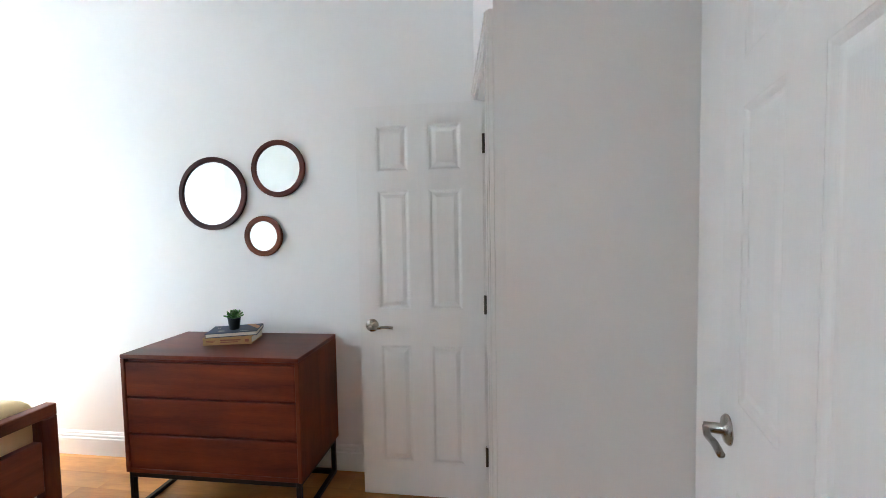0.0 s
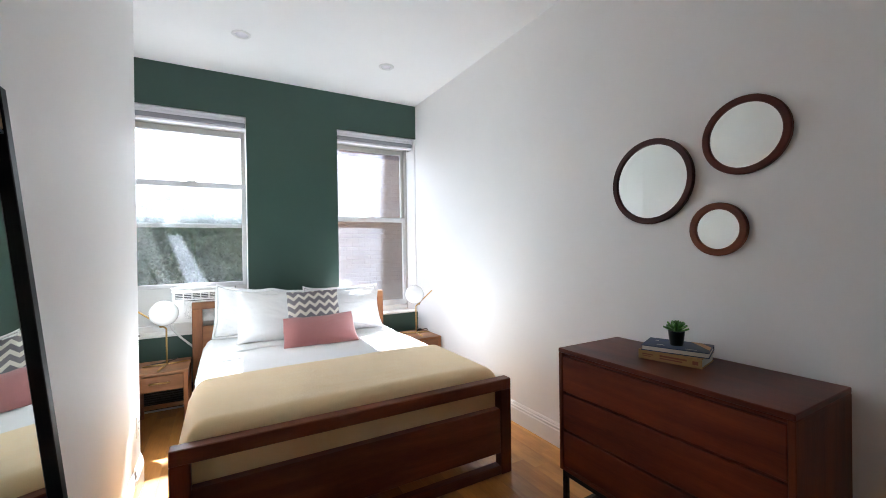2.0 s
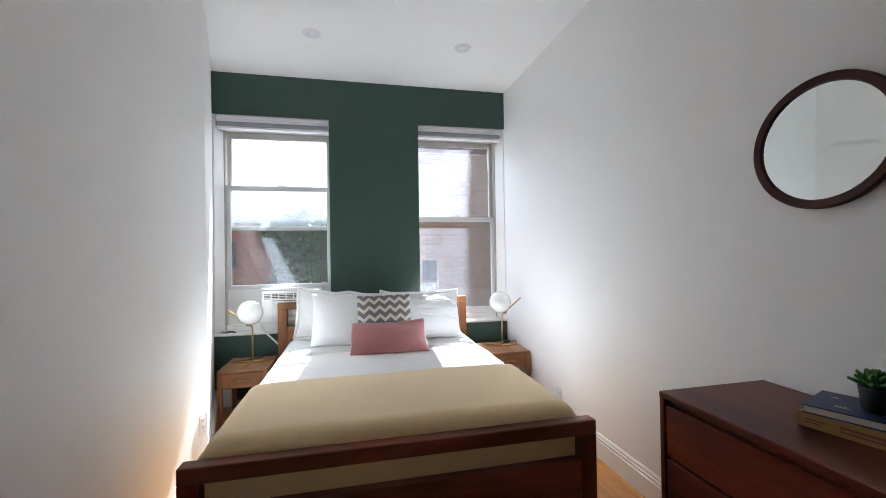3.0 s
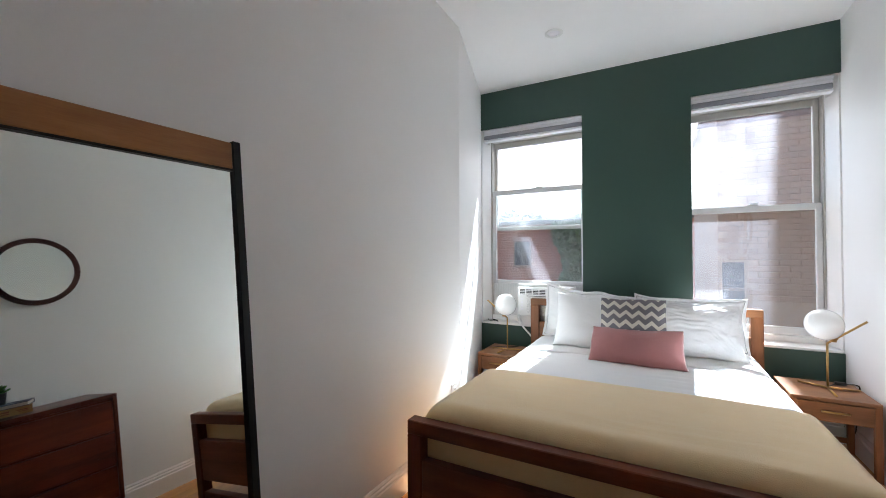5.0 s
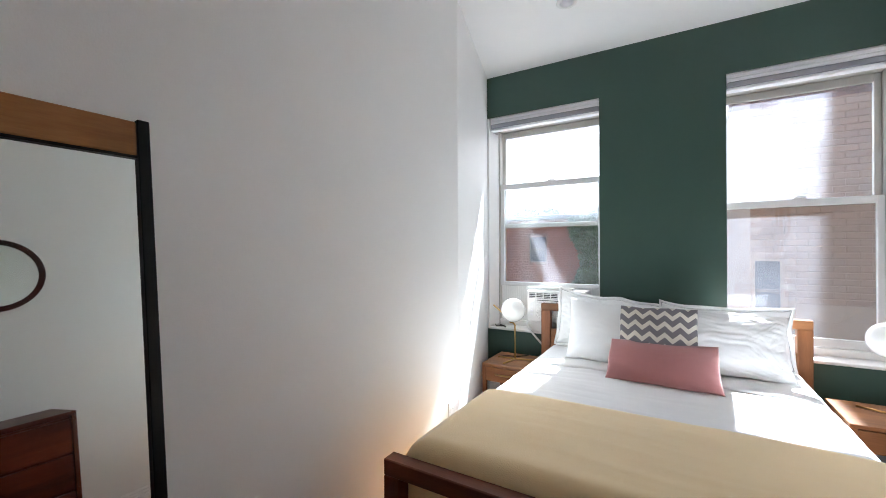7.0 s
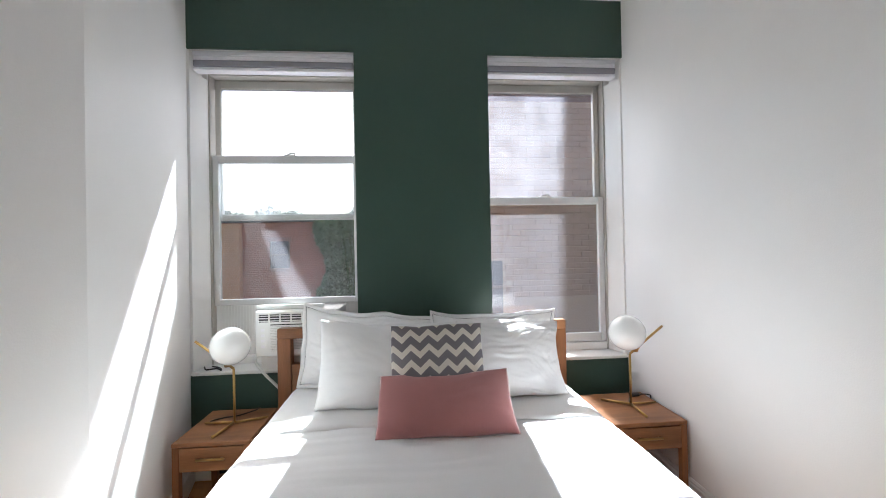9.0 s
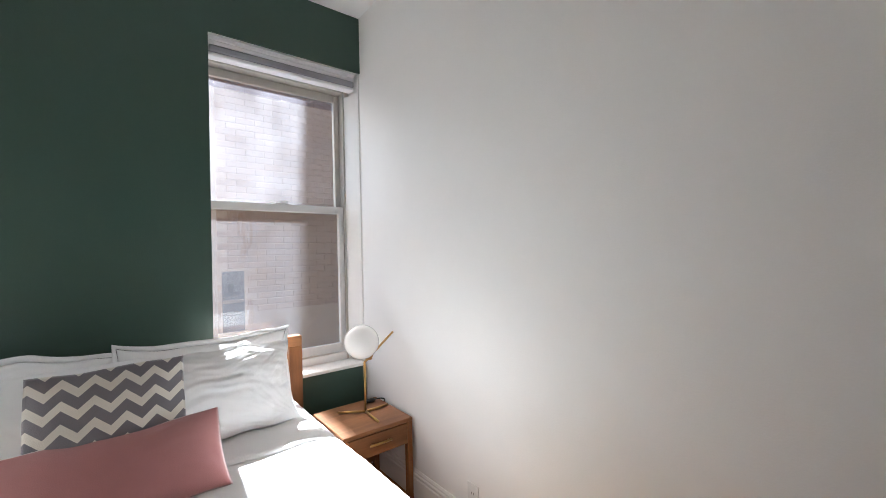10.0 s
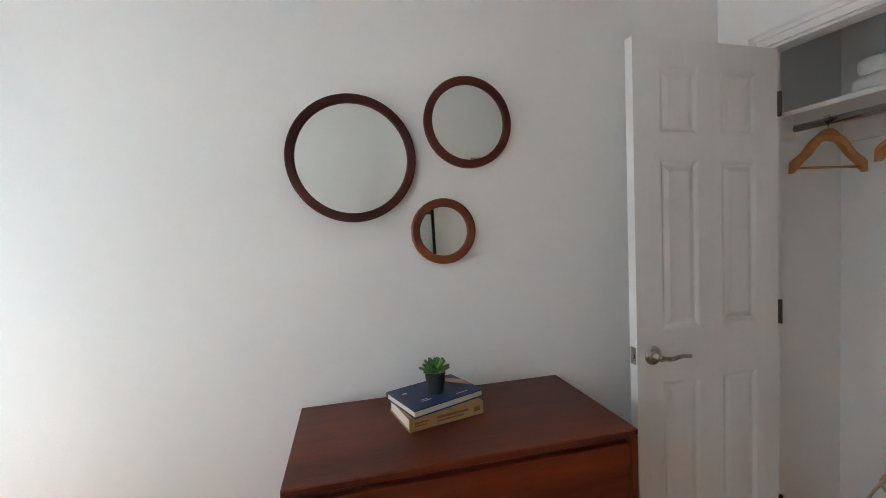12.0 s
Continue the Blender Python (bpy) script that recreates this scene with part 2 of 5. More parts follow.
M = dict(
    wall=material("wall_paint", (0.85, 0.84, 0.825), 0.6, vary=0.03, scale=2.0, bump=0.13, bump_scale=210),
    ceiling=material("ceiling_paint", (0.87, 0.87, 0.86), 0.8, vary=0.03, scale=2.0, bump=0.1, bump_scale=120),
    green=material("green_paint", (0.039, 0.080, 0.061), 0.5, vary=0.08, scale=3.0, bump=0.18, bump_scale=190),
    trim=material("trim_paint", (0.84, 0.83, 0.81), 0.32, vary=0.05, scale=5.0, bump=0.04, bump_scale=40),
    door=material("door_paint", (0.83, 0.82, 0.80), 0.4, vary=0.04, scale=4.0, bump=0.10, bump_scale=50, stretch=(6, 6, 0.6)),
    plank=wood("oak_floor", (0.38, 0.150, 0.030), (0.60, 0.285, 0.068), "y", 0.28, 0.35, 9.0, island=True),
    subfloor=material("floor_joint", (0.12, 0.055, 0.018), 0.8, vary=0.2),
    walnut=wood("walnut_stain", (0.105, 0.026, 0.012), (0.225, 0.068, 0.030), "x", 0.46, 0.06),
    walnut_y=wood("walnut_stain_along", (0.076, 0.010, 0.003), (0.198, 0.036, 0.009), "y", 0.50, 0.03),
    walnut_top=wood("walnut_stain_top", (0.054, 0.009, 0.003), (0.145, 0.027, 0.008), "y", 0.40, 0.08),
    walnut_z=wood("walnut_stain_upright", (0.075, 0.012, 0.003), (0.185, 0.038, 0.007), "z", 0.46, 0.05),
    acorn=wood("acorn_wood", (0.20, 0.082, 0.032), (0.33, 0.150, 0.062), "x", 0.42, 0.15),
    acorn_z=wood("acorn_wood_upright", (0.18, 0.068, 0.026), (0.30, 0.125, 0.050), "z", 0.42, 0.15),
    rail_wood=wood("mirror_rail_wood", (0.28, 0.115, 0.035), (0.43, 0.20, 0.068), "y", 0.45, 0.1, 18.0),
    door_wood=wood("brown_door_wood", (0.42, 0.185, 0.085), (0.60, 0.285, 0.145), "z", 0.45, 0.1, 10.0),
    ring_dark=wood("dark_ring_wood", (0.032, 0.006, 0.005), (0.072, 0.015, 0.010), "y", 0.5, 0.03),
    ring_mid=wood("red_ring_wood", (0.055, 0.010, 0.006), (0.112, 0.023, 0.011), "y", 0.5, 0.03),
    ring_light=wood("brown_ring_wood", (0.110, 0.027, 0.010), (0.205, 0.056, 0.020), "y", 0.5, 0.03),
    black=material("black_metal", (0.012, 0.011, 0.011), 0.42, 0.6, vary=0.3, scale=20, bump=0.05),
    black_gloss=material("black_rubber", (0.015, 0.015, 0.016), 0.5, vary=0.2),
    mirror=mirror_material("mirror_silver", (0.86, 0.90, 0.87)),
    brass=material("brushed_brass", (0.52, 0.33, 0.12), 0.3, 1.0, vary=0.15, scale=30, bump=0.05),
    nickel=material("satin_nickel", (0.42, 0.38, 0.33), 0.28, 1.0, vary=0.12, scale=30),
    hinge=material("dull_hinge_metal", (0.13, 0.115, 0.10), 0.45, 1.0, vary=0.2, scale=30),
    globe=material("opal_glass", (0.88, 0.88, 0.86), 0.16, coat=0.4),
    linen=material("white_linen", (0.86, 0.855, 0.85), 0.85, vary=0.03, scale=5, bump=0.25, bump_scale=500, sheen=0.2),
    sheet=material("white_sheet", (0.87, 0.87, 0.87), 0.85, vary=0.03, scale=5, bump=0.2, bump_scale=500, sheen=0.2),
    piping=material("grey_piping", (0.20, 0.20, 0.21), 0.8),
    blanket=material("cream_blanket", (0.95, 0.725, 0.40), 0.95, vary=0.06, scale=3.5, bump=0.45, bump_scale=330, sheen=0.5),
    pink=material("pink_velvet", (0.50, 0.205, 0.20), 0.9, vary=0.08, scale=9, bump=0.3, bump_scale=450, sheen=0.8),
    chevron=chevron_material("chevron_weave"),
    plastic=material("white_plastic", (0.75, 0.75, 0.73), 0.4, vary=0.03, scale=10),
    # Near-black colour that stands in for the shade inside slots and grilles.
    slot_shade=material("shaded_slot", (0.03, 0.03, 0.03), 0.6),
    blind=material("blind_white", (0.78, 0.77, 0.80), 0.7, vary=0.04, scale=6, bump=0.2, bump_scale=500),
    blind_grey=material("blind_grey", (0.30, 0.30, 0.33), 0.75, vary=0.05, scale=6, bump=0.2, bump_scale=500),
    sash=material("sash_paint", (0.62, 0.62, 0.61), 0.4, vary=0.08, scale=6, bump=0.05, bump_scale=40),
    alu=material("window_aluminium", (0.52, 0.50, 0.46), 0.45, 0.15, vary=0.1, scale=7, bump=0.05),
    glass=dusty_glass("dusty_glass", 0.056, low=0.6, high=1.55),
    # Dust film, plus a greyer clear colour that stands in for blocked sunlight.
    glass_low=dusty_glass("dusty_dimmed_glass_lower", 0.029, (0.84, 0.86, 0.85), 0.7, 1.3),
    tape=dusty_glass("clear_tape", 0.03, (0.60, 0.58, 0.63)),
    book_blue=material("navy_cover", (0.010, 0.032, 0.110), 0.45, vary=0.35, scale=22, tint=(0.006, 0.015, 0.050)),
    book_orange=material("orange_print", (0.55, 0.26, 0.10), 0.4, vary=0.5, scale=40),
    book_tan=material("tan_cloth_cover", (0.40, 0.24, 0.09), 0.75, vary=0.15, scale=30, bump=0.2, bump_scale=400),
    book_text=material("brown_print", (0.22, 0.07, 0.04), 0.7),
    paper=material("page_edges", (0.70, 0.65, 0.56), 0.9, vary=0.15, scale=6, stretch=(1, 1, 90)),
    pot=material("black_pot", (0.018, 0.020, 0.022), 0.45, vary=0.2, scale=30),
    leaf=material("succulent_green", (0.120, 0.32, 0.030), 0.42, vary=0.6, scale=45, tint=(0.02, 0.10, 0.02)),
    hanger=wood("hanger_wood", (0.36, 0.13, 0.03), (0.50, 0.22, 0.06), "x", 0.35, 0.4),
    towel=material("white_towel", (0.80, 0.79, 0.77), 0.95, vary=0.05, scale=14, bump=0.8, bump_scale=260, sheen=0.4),
    chrome=material("chrome_rod", (0.55, 0.55, 0.55), 0.2, 1.0),
    red_brick=brick_material("red_brick", (0.30, 0.095, 0.042), (0.24, 0.075, 0.038), (0.24, 0.15, 0.11)),
    tan_brick=brick_material("tan_brick", (0.42, 0.22, 0.10), (0.38, 0.20, 0.09), (0.36, 0.22, 0.12)),
    brick=material("tan_brick_face", (0.225, 0.140, 0.088), 0.9, vary=0.12, scale=14, bump=0.5, bump_scale=60, island=True),
    mortar=material("brick_mortar", (0.30, 0.215, 0.15), 0.95, vary=0.2, scale=10),
    stone=material("pale_stone", (0.52, 0.42, 0.30), 0.85, vary=0.15, scale=3, bump=0.3, bump_scale=20),
    sandstone=material("brown_stone", (0.20, 0.10, 0.07), 0.85, vary=0.15, scale=3, bump=0.3, bump_scale=20),
    ivy=material("ivy_leaf", (0.060, 0.115, 0.035), 0.5, vary=0.5, scale=3, tint=(0.035, 0.065, 0.02)),
    # Leaf green lightened: the haze over the far trees is put into the colour.
    tree_leaf=material("hazed_tree_leaf", (0.110, 0.145, 0.070), 0.5, vary=0.4, scale=2, tint=(0.075, 0.105, 0.05)),
    bark=material("tree_bark", (0.10, 0.075, 0.05), 0.9, vary=0.4, scale=8, bump=0.6, bump_scale=25),
    asphalt=material("yard_ground", (0.10, 0.095, 0.085), 0.9, vary=0.35, scale=1.2, bump=0.4, bump_scale=40),
    roof=material("roof_felt", (0.08, 0.08, 0.08), 0.9, vary=0.2),
    dark_pane=material("dark_window_pane", (0.02, 0.024, 0.03), 0.08),
)


# ---- builders ----
def thing(name, x=0.0, y=0.0, z=0.0, label="", category="", group="", kind=""):
    ob = new(name)
    ob.location = (x, y, z)
    ob.empty_display_size = 0.05
    return tagged(ob, label, category, group, kind)


def base_of(parent):
    while parent is not None and parent.parent is not None:
        parent = parent.parent
    return parent.location.copy() if parent is not None else Vector((0, 0, 0))


def part(name, bm, mat, parent=None, label="", smooth=False, kind=""):
    me = bpy.data.meshes.new(name)
    bm.normal_update()
    bm.to_mesh(me)
    bm.free()
    me.materials.append(mat)
    if smooth:
        me.polygons.foreach_set("use_smooth", [True] * len(me.polygons))
    ob = new(name, me)
    ob.parent = parent
    return tagged(ob, label, kind=kind)


def add_box(bm, x0, x1, y0, y1, z0, z1, bevel=0.0, seg=1):
    vs = [bm.verts.new((x, y, z)) for x in (x0, x1) for y in (y0, y1) for z in (z0, z1)]
    fs = [bm.faces.new([vs[i] for i in f]) for f in ((0, 1, 3, 2), (4, 6, 7, 5), (0, 4, 5, 1), (2, 3, 7, 6), (0, 2, 6, 4), (1, 5, 7, 3))]
    if bevel > 0:
        es = list({e for f in fs for e in f.edges})
        bmesh.ops.bevel(bm, geom=es, offset=bevel, segments=seg, affect="EDGES", profile=0.5)


def slab(name, mat, parent, x0, x1, y0, y1, z0, z1, bevel=0.002, label="", seg=1, kind=""):
    """A box between world coordinates, as a part of a thing that stands unturned."""
    o = base_of(parent)
    bm = bmesh.new()
    add_box(bm, x0 - o.x, x1 - o.x, y0 - o.y, y1 - o.y, z0 - o.z, z1 - o.z, bevel, seg)
    return part(name, bm, mat, parent, label, kind=kind)


def prism(bm, pts, z0, z1):
    lo = [bm.verts.new((x, y, z0)) for x, y in pts]
    hi = [bm.verts.new((x, y, z1)) for x, y in pts]
    n = len(pts)
    bm.faces.new(lo[::-1])
    bm.faces.new(hi)
    for i in range(n):
        bm.faces.new((lo[i], lo[(i + 1) % n], hi[(i + 1) % n], hi[i]))


def lathe(bm, profile, n=32, m=None):
    """Turns (r, z) pairs round the z axis."""
    rings = []
    for r, z in profile:
        if r < 1e-6:
            rings.append([bm.verts.new((0, 0, z))])
        else:
            rings.append([bm.verts.new((r * math.cos(2 * math.pi * i / n), r * math.sin(2 * math.pi * i / n), z)) for i in range(n)])
    for a, b in zip(rings, rings[1:]):
        for i in range(n):
            j = (i + 1) % n
            if len(a) == 1 and len(b) == 1:
                continue
            if len(a) == 1:
                bm.faces.new((a[0], b[i], b[j]))
            elif len(b) == 1:
                bm.faces.new((a[i], b[0], a[j]))
            else:
                bm.faces.new((a[i], b[i], b[j], a[j]))
    bmesh.ops.recalc_face_normals(bm, faces=bm.faces)
    if m is not None:
        bmesh.ops.transform(bm, matrix=m, verts=bm.verts)


def tube(bm, pts, r, n=10, closed=False):
    """A round rod along a line of points."""
    pts = [Vector(p) for p in pts]
    rings = []
    up = Vector((0.13, 0.29, 0.95))
    for i, p in enumerate(pts):
        d = (pts[min(i + 1, len(pts) - 1)] - pts[max(i - 1, 0)]).normalized()
        s = d.cross(up)
        if s.length < 0.05:
            s = d.cross(Vector((1, 0, 0)))
        s.normalize()
        t = s.cross(d).normalized()
        rings.append([bm.verts.new(p + (s * math.cos(2 * math.pi * k / n) + t * math.sin(2 * math.pi * k / n)) * r) for k in range(n)])
    for a, b in zip(rings, rings[1:]):
        for k in range(n):
            bm.faces.new((a[k], a[(k + 1) % n], b[(k + 1) % n], b[k]))
    bm.faces.new(rings[0][::-1])
    bm.faces.new(rings[-1])
    bmesh.ops.recalc_face_normals(bm, faces=bm.faces)


def curve_points(pts, steps=8):
    """A smooth line through the points."""
    p = [Vector(q) for q in pts]
    p = [2 * p[0] - p[1]] + p + [2 * p[-1] - p[-2]]
    out = []
    for i in range(1, len(p) - 2):
        for k in range(steps):
            t = k / steps
            a, b, c, d = p[i - 1:i + 3]
            out.append(0.5 * ((2 * b) + (c - a) * t + (2 * a - 5 * b + 4 * c - d) * t * t + (3 * b - a - 3 * c + d) * t ** 3))
    out.append(p[-2])
    return out


def setting(name, bm, mat, label, category):
    return tagged(part(name, bm, mat), label, category, kind="structure")


# ---- the room ----
CEIL = 2.79
LX = -2.255
JOG = (LX, -1.134)
CORNER = (-2.575, 0.0)
BACK = -4.17
SKEW = Matrix.Translation((0, BACK, 0)) @ Matrix.Rotation(radians(6.5), 4, "Z") @ Matrix.Translation((0, -BACK, 0))
SOUTH = -4.86
bm = bmesh.new()
prism(bm, [(0, 0.3), (0.14, 0.3), (0.14, SOUTH - 0.1), (0, SOUTH - 0.1)], -0.02, CEIL + 0.1)
setting("wall_right", bm, M["wall"], "long white painted plaster wall", "wall")
bm = bmesh.new()
prism(bm, [JOG, (LX, -4.52), (LX - 0.14, -4.52), (LX - 0.14, JOG[1])], -0.02, CEIL + 0.1)
setting("wall_left", bm, M["wall"], "white painted wall behind the leaning mirror", "wall")
bm = bmesh.new()
prism(bm, [CORNER, JOG, (LX - 0.14, JOG[1]), (CORNER[0] - 0.14, 0)], -0.02, CEIL + 0.1)
setting("wall_splay", bm, M["wall"], "white wall splayed towards the window", "wall")
WX0, P0, P1 = -2.565, -1.640, -0.845
SILL, HEAD = 0.60, 2.440
bm = bmesh.new()
for x0, x1, z0, z1 in ((-2.72, WX0, 0, CEIL), (P0, P1, 0, CEIL), (WX0, P0, 0, SILL - 0.02), (P1, 0, 0, SILL - 0.02), (WX0, P0, HEAD + 0.003, CEIL), (P1, 0, HEAD + 0.003, CEIL)):
    add_box(bm, x0, x1, 0.012, 0.14, z0, z1)
    add_box(bm, x0 + (0.047 if x0 == P0 else 0), x1 - (0.083 if x1 == P1 else 0), 0.14, 0.30, z0, z1)
setting("wall_window_core", bm, M["wall"], "white plastered reveals of the two windows", "wall")
bm = bmesh.new()
xs, zs = (CORNER[0], WX0, P0, P1, 0.0), (0.0, SILL - 0.018, HEAD, CEIL)
gv = [[bm.verts.new((x, 0.0, z)) for z in zs] for x in xs]
for a in range(4):
    for b in range(3):
        if b != 1 or a == 2:
            bm.faces.new((gv[a][b], gv[a + 1][b], gv[a + 1][b + 1], gv[a][b + 1]))
ex = bmesh.ops.extrude_face_region(bm, geom=bm.faces[:])
bmesh.ops.translate(bm, vec=(0, 0.0118, 0), verts=[g for g in ex["geom"] if isinstance(g, bmesh.types.BMVert)])
bmesh.ops.recalc_face_normals(bm, faces=bm.faces)
setting("wall_green", bm, M["green"], "dark green painted accent wall with two windows", "wall")
bm = bmesh.new()
add_box(bm, -3.2, 0.14, 0.04, 0.30, CEIL + 0.1, 3.7)
setting("wall_facade", bm, M["red_brick"], "red brick facade over the two windows", "wall")
bm = bmesh.new()
add_box(bm, -3.2, 0.14, SOUTH - 1.6, 0.30, CEIL, CEIL + 0.1)
setting("ceiling", bm, M["ceiling"], "smooth white painted ceiling with recessed lights", "ceiling")
# closet block, entry corner and hall
CX = -0.86
OX0, OX1, OZ = -0.80, -0.175, 1.97
bm = bmesh.new()
add_box(bm, CX, OX0, BACK - 0.07, BACK, -0.02, CEIL)
add_box(bm, OX1, 0, BACK - 0.07, BACK, -0.02, CEIL)
add_box(bm, OX0, OX1, BACK - 0.07, BACK, OZ, CEIL)
setting("wall_closet_front", bm, M["wall"], "white wall round the closet opening", "wall").matrix_basis = SKEW
bm = bmesh.new()
add_box(bm, CX + 0.005, CX + 0.1, SOUTH, -4.30, -0.02, CEIL)
setting("wall_closet_side", bm, M["wall"], "plain white side wall of the closet", "wall")
bm = bmesh.new()
add_box(bm, -1.86, 0, SOUTH - 0.1, SOUTH, -0.02, CEIL)
add_box(bm, -1.96, -1.86, SOUTH - 0.1, -4.66, -0.02, CEIL)
add_box(bm, -2.74, -1.96, -4.76, -4.66, 2.03, CEIL)
add_box(bm, -2.9, -2.74, -4.76, -4.66, -0.02, CEIL)
setting("wall_south", bm, M["wall"], "white wall with the entry doorway", "wall")
bm = bmesh.new()
add_box(bm, -2.9, LX - 0.14, -4.52, -4.42, -0.02, CEIL)
add_box(bm, -3.0, -2.9, SOUTH - 1.5, -4.42, -0.02, CEIL)
setting("wall_entry", bm, M["wall"], "white wall beside the entry door", "wall")
bm = bmesh.new()
add_box(bm, -2.9, -1.2, SOUTH - 1.6, SOUTH - 1.5, -0.02, CEIL)
add_box(bm, -1.3, -1.2, SOUTH - 1.5, SOUTH - 0.1, -0.02, CEIL)
setting("wall_hall", bm, M["wall"], "plain white hall wall outside the bedroom", "wall")
bm = bmesh.new()
add_box(bm, -3.2, 0.14, SOUTH - 1.6, 0.30, -0.12, -0.018)
floor = setting("floor", bm, M["subfloor"], "warm honey oak strip floor with satin finish", "floor")


def baseboard(name, x0, y0, x1, y1, side):
    """A moulded skirting board along a wall; side points into the room."""
    d = Vector((x1 - x0, y1 - y0, 0))
    n = Vector((-d.y, d.x, 0)).normalized() * side
    prof = [(0.0, 0.0), (0.016, 0.0), (0.016, 0.102), (0.011, 0.108), (0.013, 0.116), (0.013, 0.122), (0.008, 0.128), (0.009, 0.136), (0.004, 0.146), (0.0, 0.146)]
    bm = bmesh.new()
    a = [bm.verts.new(Vector((x0, y0, z)) + n * t) for t, z in prof]
    b = [bm.verts.new(Vector((x1, y1, z)) + n * t) for t, z in prof]
    for i in range(len(prof)):
        j = (i + 1) % len(prof)
        bm.faces.new((a[i], a[j], b[j], b[i]))
    bm.faces.new(a)
    bm.faces.new(b[::-1])
    bmesh.ops.recalc_face_normals(bm, faces=bm.faces)
    return setting(name, bm, M["trim"], "white painted moulded baseboard", "baseboard")


baseboard("baseboard_right", 0, -0.002, 0, BACK + 0.002, -1)
baseboard("baseboard_left", LX, JOG[1] - 0.004, LX, -3.76, 1)
baseboard("baseboard_splay", CORNER[0] + 0.004, -0.004, JOG[0] - 0.001, JOG[1] + 0.004, 1)
baseboard("baseboard_green", CORNER[0] + 0.02, 0, -0.018, 0, -1)
baseboard("baseboard_closet_side", CX + 0.005, -4.29, CX + 0.005, SOUTH + 0.004, -1)


# ---- windows ----
def window(name, x0, x1, raised, label):
    """A double-hung aluminium window between x0 and x1; raised: the inner sash is lifted over an air conditioner."""
    w = thing(name, (x0 + x1) / 2, 0.2, SILL, label, "window", kind="structure")
    top = 2.395
    y0, y1 = 0.15, 0.27
    slab("side_jamb", M["alu"], w, x0 + 0.0335, x0 + 0.045, y0, y1, SILL, top, 0.002)
    slab("side_jamb", M["alu"], w, x1 - 0.045, x1 - 0.0335, y0, y1, SILL, top, 0.002)
    slab("side_lining", M["trim"], w, x0, x0 + 0.033, y0 - 0.006, y1, SILL, top, 0.003)
    slab("side_lining", M["trim"], w, x1 - 0.033, x1, y0 - 0.006, y1, SILL, top, 0.003)
    slab("head_jamb", M["alu"], w, x0 + 0.045, x1 - 0.045, y0, y1, top - 0.045, top, 0.003)
    slab("head_filler", M["trim"], w, x0, x1, y0 + 0.01, y1 - 0.002, top, HEAD - 0.002, 0.002)
    slab("window_frame_sill", M["trim"], w, x0 + 0.045, x1 - 0.045, y0, y1, SILL, SILL + 0.05, 0.004)
    a, b = x0 + 0.048, x1 - 0.048

    def sash(nm, z0, z1, yy, glass, lo, hi):
        s = slab(nm, M["sash"] if yy < 0.2 else M["alu"], w, a, a + 0.034, yy, yy + 0.034, z0, z1, 0.003)
        mt = M["sash"] if yy < 0.2 else M["alu"]
        slab("stile", mt, s, b - 0.034, b, yy, yy + 0.034, z0, z1, 0.003)
        slab("bottom_rail", mt, s, a + 0.034, b - 0.034, yy, yy + 0.034, z0, z0 + lo, 0.003)
        slab("top_rail", mt, s, a + 0.034, b - 0.034, yy, yy + 0.034, z1 - hi, z1, 0.003)
        p = slab("pane", glass, s, a + 0.03, b - 0.03, yy + 0.015, yy + 0.017, z0 + lo - 0.004, z1 - hi + 0.004, 0)
        return s

    if raised:
        s = sash("lower_sash", 0.955, 1.868, 0.160, M["glass_low"], 0.036, 0.046)
        sash("upper_sash", 1.475, 2.345, 0.205, M["glass"], 0.036, 0.05)
        mid = 1.868
    else:
        s = sash("lower_sash", SILL + 0.055, 1.598, 0.160, M["glass_low"], 0.055, 0.046)
        sash("upper_sash", 1.555, 2.345, 0.205, M["glass"], 0.036, 0.05)
        mid = 1.598
    c = (a + b) / 2 + 0.02
    o = base_of(w)
    bm = bmesh.new()
    n = 40
    ta, tb = a + 0.036, b - 0.036
    edge = [(ta + (tb - ta) * i / n - o.x, 2.242 + 0.006 * noise.noise(Vector((i * 0.37, x0, 0))) + 0.004 * noise.noise(Vector((i * 1.1, x0, 5))) - o.z) for i in range(n + 1)]
    strip = [(bm.verts.new((x, 0.2165 - o.y, z)), bm.verts.new((x, 0.2165 - o.y, 2.294 - o.z))) for x, z in edge]
    for p, q in zip(strip, strip[1:]):
        bm.faces.new((p[0], q[0], q[1], p[1]))
    part("draught_tape", bm, M["tape"], w, "ragged strip of clear tape along the top of the pane")
    bm = bmesh.new()
    add_box(bm, c - 0.035 - o.x, c + 0.035 - o.x, 0.162 - o.y, 0.19 - o.y, mid - o.z, mid + 0.008 - o.z, 0.002)
    tube(bm, [(c - 0.02 - o.x, 0.176 - o.y, mid + 0.01 - o.z), (c + 0.01 - o.x, 0.17 - o.y, mid + 0.018 - o.z), (c + 0.035 - o.x, 0.165 - o.y, mid + 0.012 - o.z)], 0.005, 8)
    part("sash_lock", bm, M["alu"], s)
    slab("sill_board", M["trim"], w, max(x0, WX0 if raised else P1), min(x1, P0 if raised else 0), -0.012, 0.15, SILL - 0.016, SILL + 0.004, 0.004, "white painted sill board")
    return w


